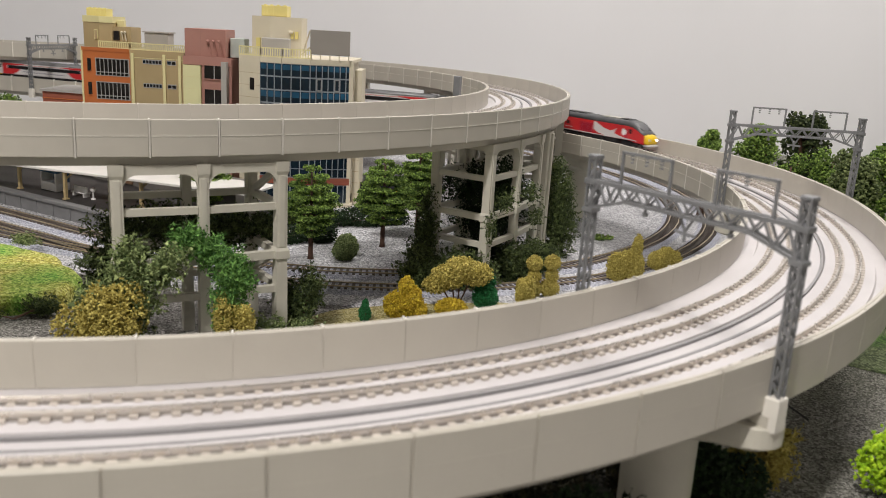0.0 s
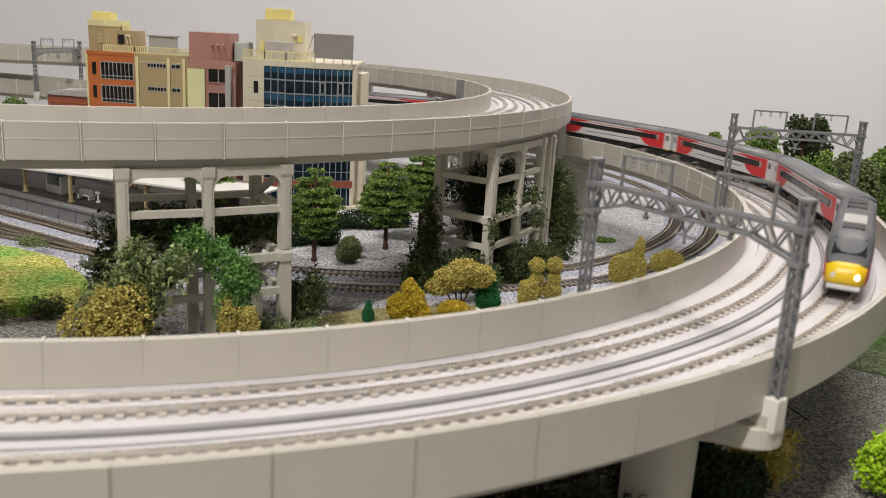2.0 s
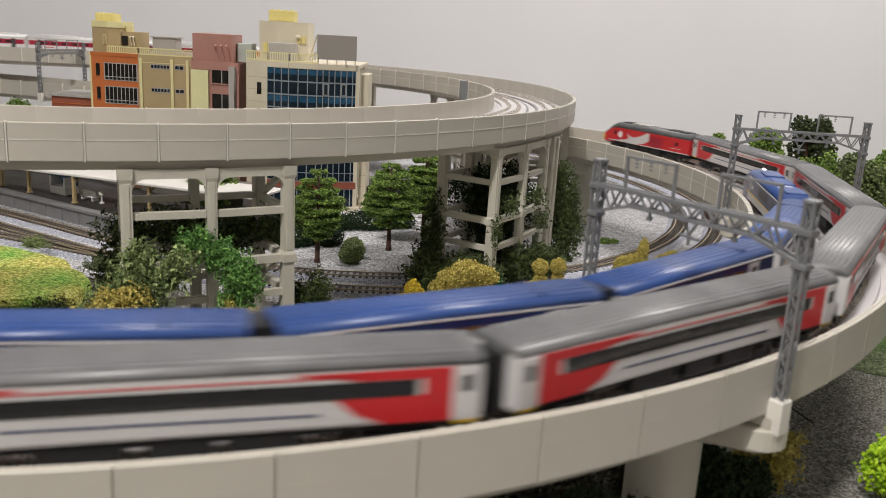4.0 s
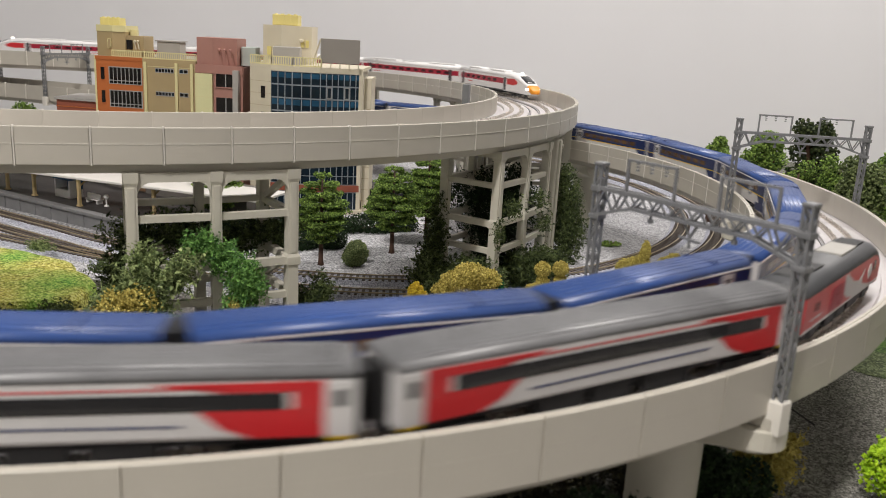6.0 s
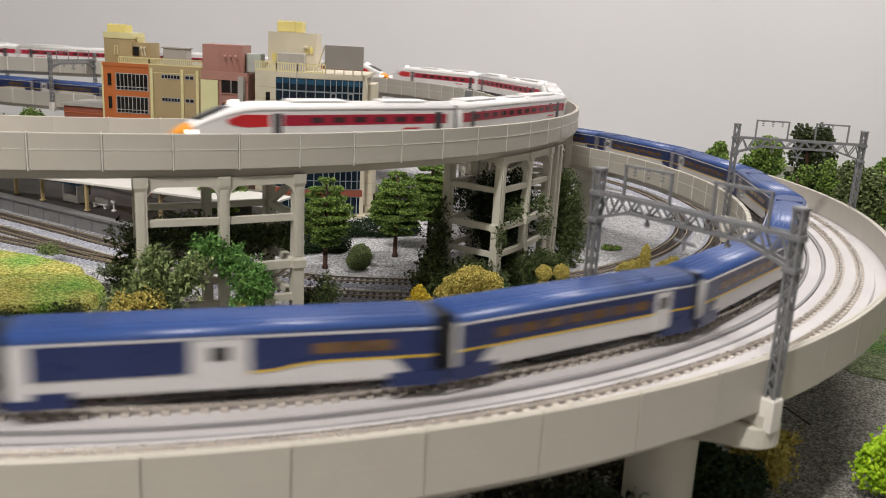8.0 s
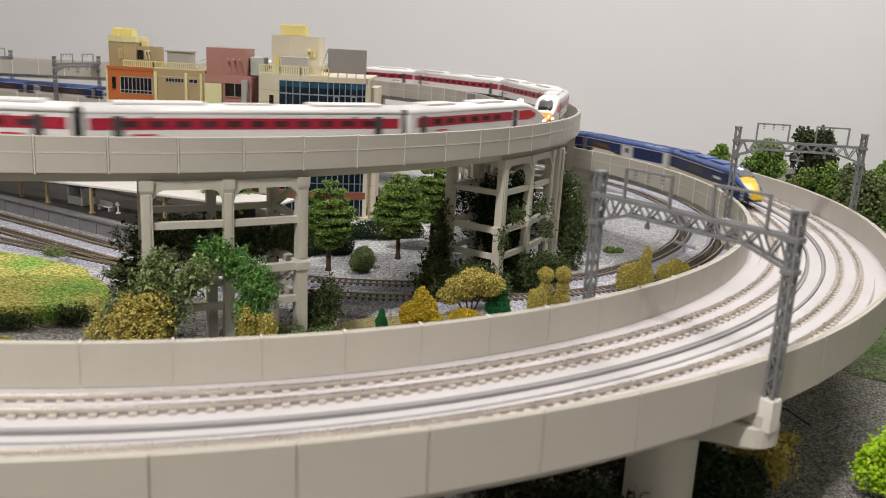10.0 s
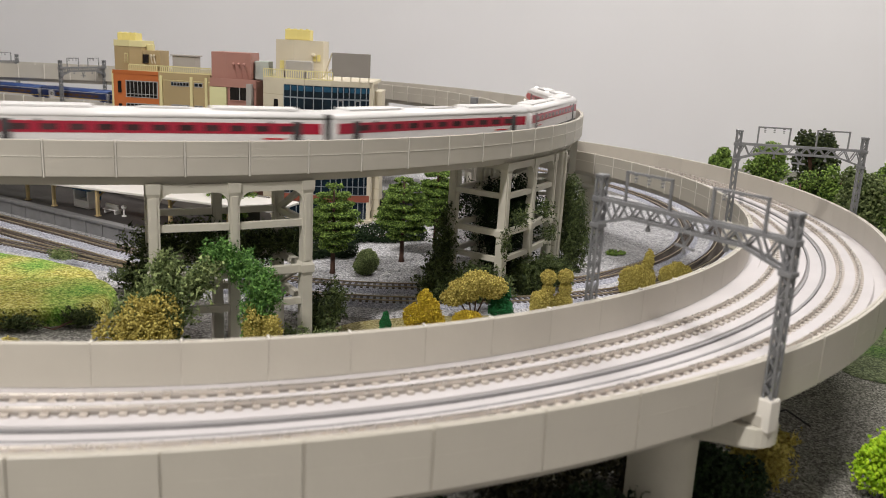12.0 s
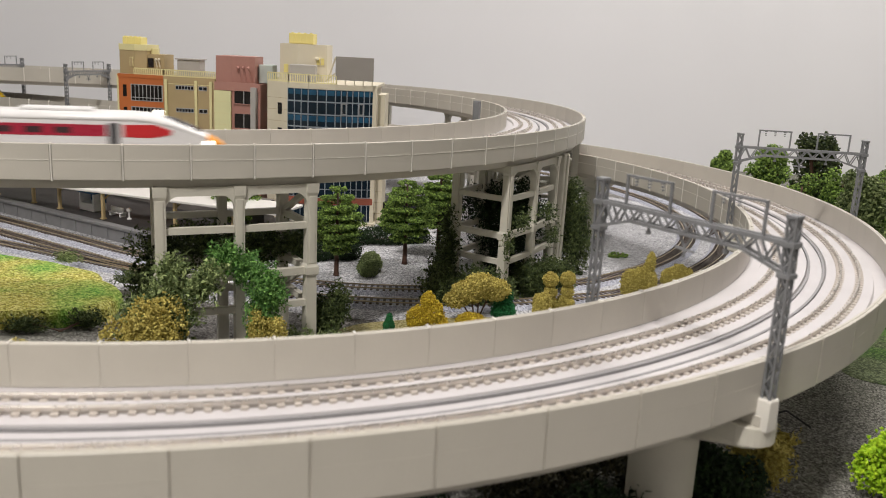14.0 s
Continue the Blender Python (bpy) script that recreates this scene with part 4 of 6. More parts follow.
def ground_track(points, label):
    root = thing("ground_track", Matrix(), label, "railway track", "ground tracks", kind="structure")
    part("ballast_bed", along(points, [(-0.0125, 0.0004), (-0.0085, 0.0036), (0.0085, 0.0036), (0.0125, 0.0004)]), M_BALLAST, root, "grey-blue ballast bed")
    for o in (-0.0045, 0.0045):
        rail = part("rail", along(points, rect(o - 0.0004, o + 0.0004, 0.0041, 0.0045)), M_RAILBASE, root)
        part("rail_head", along(points, rect(o - 0.00035, o + 0.00035, 0.0044, 0.0051)), M_RAIL_OLD, rail)
    bm = bmesh.new()
    left = 0.0
    for a, b in zip(points, points[1:]):
        d = b - a
        s = left
        while s < d.length:
            p = a + d.normalized() * s
            m = Matrix.Translation((*p, 0)) @ Matrix.Rotation(math.atan2(d.y, d.x), 4, "Z")
            box(bm, -0.0010, 0.0010, -0.0076, 0.0076, 0.0032, 0.0043, m)
            s += 0.0046
        left = s - d.length
    tagged(part("sleepers", bm, M_SLEEPER, root), kind="stuff")
    return root


GC = Vector((-0.137, 0.944))
DIR = Vector((0.857, -0.515))


def smooth_path(knots, steps=7):
    """Catmull-Rom curve through the knots."""
    out = []
    for a, b, c, d in zip(knots, knots[1:], knots[2:], knots[3:]):
        for k in range(steps):
            t = k / steps
            out.append(0.5 * (2 * b + (c - a) * t + (2 * a - 5 * b + 4 * c - d) * t * t + (3 * b - a - 3 * c + d) * t ** 3))
    return out


for r, a0, start, mid in ((0.3935, -52, Vector((-0.2609, 0.6475)), ((-0.170, 0.6060), (-0.094, 0.5875), (-0.030, 0.5885), (0.030, 0.5995))),
                          (0.4280, -52, Vector((-0.2462, 0.6043)), ((-0.160, 0.5670), (-0.089, 0.5540), (-0.0243, 0.5545), (0.046, 0.5680)))):
    arc = [GC + turned(a) * r for a in range(a0, 88, 4)]
    pts = [start - DIR * d for d in (0.55, 0.40, 0.25)]
    pts += smooth_path([start - DIR * 0.12, start - DIR * 0.06, start, *[Vector(m) for m in mid], arc[0], arc[1]]) + arc
    ground_track(pts, "brown-railed ballasted model track curving at ground level")
a, b = Vector((-0.2462, 0.6043)) + DIR * 0.02, Vector((-0.3823, 0.6600))
way = (b - a).normalized()
ground_track([a + way * d for d in (0.0, 0.05, 0.10, 0.16, 0.30, 0.45)], "siding of a turnout on grey ballast")

# ---------------------------------------------------------------- station
M_PLATFORM = mat("platform_grey", (0.045, 0.041, 0.040), 0.6, var=0.15, scale=120, bump=0.1, bscale=500)
M_PLATEDGE = mat("platform_edge", (0.20, 0.20, 0.205), 0.5, var=0.08, scale=90)
M_CANOPY = mat("canopy_white", (0.72, 0.70, 0.67), 0.5, var=0.04)
M_TAN = mat("canopy_post_tan", (0.50, 0.38, 0.20), 0.5, var=0.06)
M_BLUEBOX = mat("kiosk_blue", (0.03, 0.10, 0.22), 0.4)
M_STATION = mat("station_wall", (0.17, 0.155, 0.14), 0.6, var=0.1, scale=60)
M_SHINGLE = mat("station_wood", (0.22, 0.13, 0.075), 0.6, var=0.2, scale=60)
ST = Matrix.Translation((-0.2703, 0.6786, 0)) @ Matrix.Rotation(math.atan2(DIR.y, DIR.x), 4, "Z")


def station():
    p = thing("station_platform", ST, "dark grey station platform with a paler edge", "platform")
    part("slab", cbox(-0.50, 0.10, 0.003, 0.130, 0.0005, 0.0138, 0.0004), M_PLATFORM, p)
    part("coping", cbox(-0.50, 0.10, -0.0015, 0.0065, 0.0122, 0.0150, 0.0004), M_PLATEDGE, p, "pale coping")
    part("kickboard", cbox(-0.50, 0.10, 0.0005, 0.0028, 0.0005, 0.0120), M_PLATEDGE, p)
    for k in range(26):
        part("rib", cbox(-0.49 + k * 0.0225, -0.4875 + k * 0.0225, -0.0003, 0.0007, 0.001, 0.0120), M_PLATEDGE, p)
    c = thing("platform_canopy", ST, "long white flat station canopy on tan posts over the platform", "canopy")
    skew = Matrix.Translation((-0.066, 0.0085, 0)) @ Matrix.Rotation(radians(12.8), 4, "Z")
    roof = part("roof", cbox(-0.30, 0.185, 0.0, 0.046, 0.0378, 0.0402, 0.0005), M_CANOPY, c, "white flat canopy roof")
    roof.matrix_basis = skew
    for x in (-0.29, -0.2275, -0.166, -0.125, -0.061, 0.010, 0.060):
        y = 0.0135 if x < 0 else 0.030 + 0.4 * x
        post = part("post", cbox(x - 0.0014, x + 0.0014, y - 0.0014, y + 0.0014, 0.0140, 0.0377, 0.0003), M_TAN, c)
        part("post_foot", cbox(x - 0.0022, x + 0.0022, y - 0.0022, y + 0.0022, 0.0139, 0.0152, 0.0003), M_TAN, post)
        bm = bmesh.new()
        bar(bm, (x, y, 0.031), (x, y + 0.010, 0.0374), 0.0012, 0.0012)
        part("bracket", bm, M_TAN, post)
    w = thing("station_building", ST, "low dark station building with wooden panels behind the platform", "building")
    part("wall", cbox(-0.50, 0.060, 0.092, 0.105, 0.0139, 0.0370), M_STATION, w)
    for k in range(8):
        x = -0.485 + k * 0.056
        part("panel", cbox(x, x + 0.022, 0.0905, 0.0918, 0.0155, 0.0330), M_SHINGLE if k % 2 else M_CANOPY, w)
    k = thing("kiosk", ST @ Matrix.Translation((-0.103, 0.033, 0.0139)), "white platform kiosk with a blue opening", "kiosk")
    part("counter", cbox(-0.011, 0.011, -0.007, 0.007, 0, 0.0075, 0.0004), M_TWHITE, k)
    part("roof", cbox(-0.012, 0.012, -0.008, 0.008, 0.0165, 0.0180, 0.0004), M_BLUEBOX, k, "blue kiosk roof")
    part("back", cbox(-0.011, 0.011, 0.0045, 0.0068, 0.0074, 0.0166), M_BLUEBOX, k)
    for s in (-1, 1):
        part("side", cbox(*sorted((s * 0.0108, s * 0.0088)), -0.0068, 0.0044, 0.0074, 0.0166), M_TWHITE, k)
    b = thing("bench", ST @ Matrix.Translation((-0.0645, 0.031, 0.0139)), "small white double-sided platform bench", "bench")
    part("seat", cbox(-0.009, 0.009, -0.0035, 0.0035, 0.0030, 0.0040, 0.0003), M_TWHITE, b)
    part("backrest", cbox(-0.009, 0.009, -0.0006, 0.0006, 0.0040, 0.0085, 0.0003), M_TWHITE, b)
    for x in (-0.007, 0.007):
        part("leg", cbox(x - 0.0008, x + 0.0008, -0.003, 0.003, 0, 0.0030), M_TWHITE, b)
    d = thing("platform_clock_post", ST @ Matrix.Translation((-0.0454, 0.029, 0.0139)), "small white drinking post on the platform", "post")
    part("stem", lathe([(0.0022, 0), (0.0022, 0.0008), (0.0008, 0.0016), (0.0008, 0.0068)], 10), M_TWHITE, d)
    part("head", lathe([(0.0006, 0.0066), (0.0022, 0.0076), (0.0024, 0.0094), (0.0012, 0.0104)], 12), M_TWHITE, d)


station()

# ---------------------------------------------------------------- town
M_CREAM = mat("cream_plastic", (0.66, 0.60, 0.47), 0.55, var=0.04, scale=40)
M_CREAMY = mat("pale_yellow_plastic", (0.72, 0.66, 0.36), 0.55, var=0.04, scale=40)
M_TANWALL = mat("tan_plastic", (0.42, 0.32, 0.17), 0.55, var=0.05, scale=40)
M_ORANGEWALL = mat("orange_plastic", (0.50, 0.14, 0.035), 0.5, var=0.05, scale=40)
M_PINK = mat("dusky_pink_plastic", (0.40, 0.20, 0.165), 0.55, var=0.05, scale=40)
M_LEMON = mat("lemon_plastic", (0.72, 0.70, 0.40), 0.5, var=0.03)
M_TANK = mat("tank_yellow", (0.74, 0.64, 0.24), 0.5, var=0.04)
M_ROOFGREY2 = mat("roof_box_grey", (0.40, 0.38, 0.36), 0.55, var=0.04)
M_PANE = mat("window_blue_black", (0.010, 0.020, 0.032), 0.08, var=0.3, scale=60)
M_PANE_BLUE = mat("window_blue", (0.02, 0.085, 0.16), 0.1, var=0.3, scale=60)
M_MULL = mat("mullion_grey", (0.32, 0.36, 0.40), 0.4)
M_DARKWIN = mat("dark_window", (0.012, 0.010, 0.010), 0.15, var=0.2)
M_BILL = mat("billboard_grey", (0.30, 0.275, 0.25), 0.5, var=0.03)
M_BRICKRED = mat("brick_red_plastic", (0.30, 0.085, 0.05), 0.6, var=0.08, scale=60)
M_FRAME = mat("window_frame_grey", (0.36, 0.36, 0.36), 0.5)


def facade(root, p0, p1, z0, z1, material, thick=0.003, name="wall"):
    """A wall between two places on the ground, its outer face on their line; returns a maker of pieces on it."""
    a, b = Vector(p0), Vector(p1)
    d = b - a
    m = Matrix.Translation((a.x, a.y, 0)) @ Matrix.Rotation(math.atan2(d.y, d.x), 4, "Z")
    part(name, cbox(0, d.length, 0, thick, z0, z1, 0.0, m), material, root)

    def piece(nm, u0, u1, w0, w1, material, proud=0.0006, deep=0.0, label=""):
        return part(nm, cbox(u0, u1, -proud, 0.0002 - deep, w0, w1, 0.0, m), material, root, label)

    return piece, d.length


def railing(root, p0, p1, z, h, material, step=0.0022):
    a, b = Vector((*p0, z)), Vector((*p1, z))
    rail = None
    for zz in (h - 0.0005, 0.0006):
        bm = bmesh.new()
        bar(bm, a + Vector((0, 0, zz)), b + Vector((0, 0, zz)), 0.0010, 0.0010)
        if rail is None:
            rail = part("railing", bm, material, root, "pale roof railing")
        else:
            part("bottom_rail", bm, material, rail)
    n = int((b - a).length / step)
    for k in range(n + 1):
        q = a.lerp(b, k / n)
        bm = bmesh.new()
        bar(bm, q, q + Vector((0, 0, h - 0.0008)), 0.0008, 0.0008)
        part("baluster", bm, material, rail)


def tank(root, x0, x1, y0, y1, z0, z1):
    t = part("water_tank", cbox(x0, x1, y0, y1, z0, z1, 0.0004), M_TANK, root, "yellow panelled roof tank")
    n = 4
    for k in range(n):
        w = (x1 - x0) / n
        part("tank_hatch", cbox(x0 + w * k + w * 0.3, x0 + w * k + w * 0.7, y0 + 0.002, y0 + 0.006, z1, z1 + 0.0008, 0.0002), M_TANK, t)
        part("tank_panel", cbox(x0 + w * k + 0.0006, x0 + w * (k + 1) - 0.0006, y0 - 0.0004, y0 + 0.0001, z0 + 0.0010, z1 - 0.0008), M_TANK, t)


def glass_building():
    root = thing("office_building", Matrix(), "cream model office block with a curved blue glass front", "building")
    A, B, C, D, E = (-0.1897, 0.818), (-0.1672, 0.8065), (-0.1465, 0.8015), (-0.1206, 0.8030), (-0.0832, 0.8135)
    top = 0.1395
    back = 0.905
    part("core", prism([(A[0] + 0.002, A[1] + 0.004), (B[0], B[1] + 0.004), (C[0], C[1] + 0.004), (D[0], D[1] + 0.004), (E[0] - 0.003, E[1] + 0.004), (E[0] - 0.003, back), (A[0] + 0.002, back)], 0.001, top - 0.003), M_CREAM, root)
    part("base", prism([(A[0] - 0.002, A[1] - 0.003), (B[0], B[1] - 0.004), (C[0], C[1] - 0.004), (D[0], D[1] - 0.004), (E[0] + 0.003, E[1] - 0.004), (E[0] + 0.003, back), (A[0] - 0.002, back)], 0.0008, 0.0045), M_CREAM, root, "pale plinth")
    part("roof", prism([A, B, C, D, E, (E[0], back), (A[0], back)], top - 0.0029, top), M_CREAM, root)
    pc, L = facade(root, A, B, 0.0046, top - 0.003, M_CREAM)
    for k in range(11):
        pc("groove", 0, L, 0.012 + k * 0.0112, 0.0123 + k * 0.0112, M_TANWALL, proud=0.0001)
    for k in range(5):
        z = 0.1085 - k * 0.0242
        w = pc("window", L * 0.52, L * 0.72, z, z + 0.0110, M_DARKWIN, proud=0.0003, label="narrow dark window")
    # glass fronts
    for p, q, n in ((B, C, 3), (C, D, 3), (D, E, 7)):
        pc, L = facade(root, p, q, 0.0046, top - 0.003, M_MULL, thick=0.002, name="glass_front")
        rows = [(0.1232 - 0.01215 * k, 0.1340 - 0.01215 * k) for k in range(8)] + [(0.0300, 0.0373), (0.0055, 0.0215)]
        for j, (z0, z1) in enumerate(rows):
            for k in range(n):
                u0, u1 = L * k / n + 0.00045, L * (k + 1) / n - 0.00045
                pc("pane", u0, u1, z0, z1, M_PANE, proud=0.0004)
                if j in (0, 2, 4):
                    zc = z0 + (z1 - z0) * (0.52 if j == 0 else 0.45)
                    pc("pane_blind", u0 + 0.0004, u1 - 0.0004, zc, z1 - 0.0006, M_PANE_BLUE, proud=0.0005)
                if n == 7 and j == 1 and k in (1, 4):
                    for e0, e1, f0, f1 in ((u0, u0 + 0.0007, z0, z1), (u1 - 0.0007, u1, z0, z1), (u0, u1, z1 - 0.0008, z1), (u0, u1, z0, z0 + 0.0008)):
                        pc("casement", e0, e1, f0, f1, M_FRAME, proud=0.0011)
            for k in range(n + 1):
                pc("mullion", max(0, L * k / n - 0.00035), min(L, L * k / n + 0.00035), z0 - 0.0006, z1 + 0.0006, M_MULL, proud=0.0008)
        pc("red_band", 0, L, 0.0225, 0.0290, M_BRICKRED, proud=0.0012, label="red band above the ground floor")
        pc("cornice", 0, L, 0.1345, top, M_CREAM, proud=0.0010)
    part("corner_pillar", cbox(E[0] - 0.0025, E[0] + 0.0012, E[1] - 0.0012, E[1] + 0.003, 0.0046, top), M_CREAM, root)
    an = part("annex", cbox(E[0] + 0.0015, E[0] + 0.0085, E[1] + 0.010, E[1] + 0.05, 0.001, top - 0.0085), M_CREAM, root, "narrow cream annex")
    for k in range(9):
        part("annex_groove", cbox(E[0] + 0.0014, E[0] + 0.0086, E[1] + 0.0098, E[1] + 0.0101, 0.012 + k * 0.0112, 0.0123 + k * 0.0112), M_TANWALL, an)
    # roof
    for p, q in ((A, B), (B, C), (C, D)):
        railing(root, (p[0], p[1] + 0.002), (q[0], q[1] + 0.002), top, 0.0085, M_CREAMY)
    part("penthouse", prism([(-0.1825, 0.842), (-0.1630, 0.832), (-0.1360, 0.845), (-0.1360, 0.880), (-0.1825, 0.880)], top, 0.1755), M_CREAM, root, "cream stair tower")
    part("penthouse_window", cbox(-0.1775, -0.1735, 0.8362, 0.8395, 0.1475, 0.1555), M_TANK, root)
    part("vent_hood", cbox(-0.1470, -0.1430, 0.8360, 0.8410, 0.1605, 0.1635, 0.0008), M_CREAM, root)
    for x in (-0.1440, -0.1400):
        part("penthouse_window", cbox(x - 0.0014, x + 0.0014, 0.8395 + (x + 0.1440) * 0.45, 0.8422 + (x + 0.1440) * 0.45, 0.1560, 0.1625), M_TANK, root)
    part("plant_box", cbox(-0.1690, -0.1435, 0.822, 0.8325, top, 0.1562, 0.0006), M_ROOFGREY2, root, "grey roof plant box")
    tank(root, -0.1745, -0.1500, 0.846, 0.866, 0.1756, 0.1858)
    bb = part("billboard", cbox(-0.1215, -0.0850, 0.8060, 0.8080, 0.1440, 0.1660, 0.0003), M_BILL, root, "blank grey roof billboard")
    for k in range(5):
        x = -0.1205 + k * 0.0086
        part("billboard_post", cbox(x - 0.0006, x + 0.0006, 0.8066, 0.8078, top, 0.1445), M_CREAM, bb)
    bm = bmesh.new()
    bar(bm, (-0.1220, 0.8090, 0.1650), (-0.1330, 0.8330, 0.1420), 0.0010, 0.0010)
    bar(bm, (-0.1220, 0.8085, 0.1500), (-0.1340, 0.8230, 0.1410), 0.0010, 0.0010)
    part("billboard_brace", bm, M_CREAM, bb)


glass_building()


def pink_building():
    root = thing("shop_house", Matrix(), "dusky pink model building with a pale yellow pier", "building")
    x0, x1, y, top = -0.2452, -0.1985, 0.832, 0.1348
    part("core", cbox(x0 + 0.001, x1 - 0.001, y + 0.002, 0.905, 0.0005, top - 0.001), M_PINK, root)
    pc, L = facade(root, (x0, y), (x1, y - 0.006), 0.0005, top, M_PINK)
    pc("cornice", 0, L, top - 0.0075, top + 0.0005, M_PINK, proud=0.0016)
    pier = pc("yellow_pier", 0.0002, 0.0175, 0.0006, top - 0.0080, M_LEMON, proud=0.0030, label="pale yellow panelled pier")
    for k in range(10):
        pc("pier_groove", 0.0002, 0.0175, 0.0150 + k * 0.0112, 0.01535 + k * 0.0112, M_CREAMY, proud=0.0031)
    for k in range(5):
        z = 0.1150 - k * 0.0242
        pc("window", 0.0205, 0.0400, z, z + 0.0140, M_DARKWIN, proud=0.0004, label="wide dark window")
        for u in (0.0200, 0.0302, 0.0400):
            pc("window_frame", u - 0.0004, u + 0.0004, z, z + 0.0140, M_FRAME if u > 0.03 else M_PINK, proud=0.0008)
        pc("sill", 0.0196, 0.0404, z - 0.0010, z, M_PINK, proud=0.0014)
    pc("sign_fin", 0.0392, 0.0445, 0.020, 0.1315, M_ROOFGREY2, proud=0.0065, label="grey vertical sign fin")
    part("penthouse", prism([(-0.2452, 0.836), (-0.2285, 0.832), (-0.2070, 0.838), (-0.2070, 0.875), (-0.2452, 0.875)], top, 0.1605), M_PINK, root, "pink stair tower")
    for k in range(3):
        bm = bmesh.new()
        x = -0.2225 + k * 0.0052
        rod(bm, (x, 0.8335, 0.1500), (x, 0.8290, 0.1490), 0.0012, 8)
        rod(bm, (x + 0.0004, 0.8320, 0.1495), (x + 0.003, 0.8345, 0.1370), 0.0006, 6)
        part("vent_pipe", bm, M_PINK, root)
    part("roof_box", cbox(-0.2060, -0.1915, 0.850, 0.870, top, 0.1530, 0.0005), mat("pale_green_box", (0.45, 0.50, 0.47), 0.5), root, "pale green roof box")


pink_building()


def orange_building():
    root = thing("apartment_house", Matrix(), "orange and tan model apartment house with roof railing", "building")
    x0, xm, x1, y, top = -0.3560, -0.3075, -0.2535, 0.862, 0.1362
    part("core", cbox(x0 + 0.001, x1 - 0.001, y + 0.006, 0.93, 0.0005, top - 0.001), M_TANWALL, root)
    pc, L = facade(root, (x0, y + 0.004), (xm, y), 0.0005, top, M_ORANGEWALL)
    part("corner_post", cbox(x0 - 0.0012, x0 + 0.0006, y + 0.0035, y + 0.008, 0.0005, top), M_CREAMY, root)
    pc("cornice", 0, L, top - 0.0030, top + 0.0004, M_ORANGEWALL, proud=0.0008)
    for k in range(5):
        z = 0.1095 - k * 0.0230
        pc("strip_window", 0.0135, L - 0.0006, z, z + 0.0172, M_FRAME, proud=0.0004, label="strip window with grey mullions")
        n = 8
        for j in range(n):
            w = (L - 0.0156) / n
            pc("pane", 0.0142 + w * j + 0.0004, 0.0142 + w * (j + 1) - 0.0004, z + 0.0040, z + 0.0164, M_DARKWIN, proud=0.0006)
            pc("lower_pane", 0.0142 + w * j + 0.0004, 0.0142 + w * (j + 1) - 0.0004, z + 0.0008, z + 0.0032, M_DARKWIN, proud=0.0006)
        pc("window", 0.0052, 0.0090, z + 0.0040, z + 0.0160, M_DARKWIN, proud=0.0004, label="narrow dark window")
        pc("window_frame", 0.0048, 0.0094, z + 0.0034, z + 0.0040, M_ORANGEWALL, proud=0.0010)
    pc, L = facade(root, (xm, y), (x1, y - 0.002), 0.0005, top, M_TANWALL)
    for u in (0.0030, 0.0345, 0.0500):
        pc("pilaster", u - 0.0014, u + 0.0014, 0.0005, top - 0.0030, M_CREAMY, proud=0.0016, label="pale pilaster")
    pc("cornice_line", 0, L, top - 0.0075, top - 0.0070, M_CREAMY, proud=0.0004)
    for k in range(5):
        z = 0.1232 - k * 0.0230
        for u0, u1 in ((0.0130, 0.0318), (0.0372, 0.0460)):
            w = pc("window", u0, u1, z, z + 0.0046, M_FRAME, proud=0.0004, label="low strip window")
            n = int((u1 - u0) / 0.003)
            for j in range(n):
                ww = (u1 - u0) / n
                pc("pane", u0 + ww * j + 0.0004, u0 + ww * (j + 1) - 0.0004, z + 0.0008, z + 0.0038, M_DARKWIN if (j * 7 + k) % 3 else M_PANE, proud=0.0006)
    part("stair_tower", prism([(-0.3590, 0.880), (-0.3400, 0.872), (-0.3295, 0.877), (-0.3295, 0.912), (-0.3590, 0.912)], top, 0.1605), M_TANWALL, root, "tan stair tower")
    part("tower_parapet", prism([(-0.3594, 0.8795), (-0.3400, 0.8712), (-0.3289, 0.8766), (-0.3289, 0.9125), (-0.3594, 0.9125)], 0.1604, 0.1664), M_CREAMY, root, "pale yellow parapet band")
    part("stair_lobby", prism([(-0.3297, 0.880), (-0.3130, 0.883), (-0.3130, 0.912), (-0.3297, 0.912)], top, 0.1570), M_TANWALL, root, "lower tan lobby")
    part("lobby_screen", cbox(-0.3290, -0.3215, 0.889, 0.894, 0.1568, 0.1632, 0.0003), M_CREAMY, root, "pale lattice screen")
    part("door_frame", cbox(-0.3455, -0.3420, 0.8722, 0.8760, 0.1440, 0.1535), M_CREAMY, root)
    part("tower_door", cbox(-0.3449, -0.3426, 0.8716, 0.8760, 0.1444, 0.1530), M_TANWALL, root)
    part("niche", cbox(-0.3288, -0.3235, 0.8788, 0.8840, 0.1440, 0.1530), M_DARKWIN, root)
    for x in (-0.3215, -0.3185):
        bm = bmesh.new()
        rod(bm, (x, 0.8825, 0.1525), (x + 0.0006, 0.8785, 0.1515), 0.0011, 8)
        rod(bm, (x + 0.0003, 0.8800, 0.1518), (x + 0.0022, 0.8790, 0.1440), 0.0006, 6)
        part("vent_pipe", bm, M_CREAM, root)
    tank(root, -0.3570, -0.3375, 0.884, 0.902, 0.1660, 0.1738)
    railing(root, (-0.3390, y + 0.004), (xm, y + 0.002), top, 0.0070, M_CREAMY, 0.0020)
    railing(root, (xm, y + 0.002), (x1, y), top, 0.0070, M_CREAMY, 0.0020)
    part("roof_box", cbox(-0.3000, -0.2760, 0.884, 0.902, top, 0.1530, 0.0005), M_ROOFGREY2, root, "grey roof box")
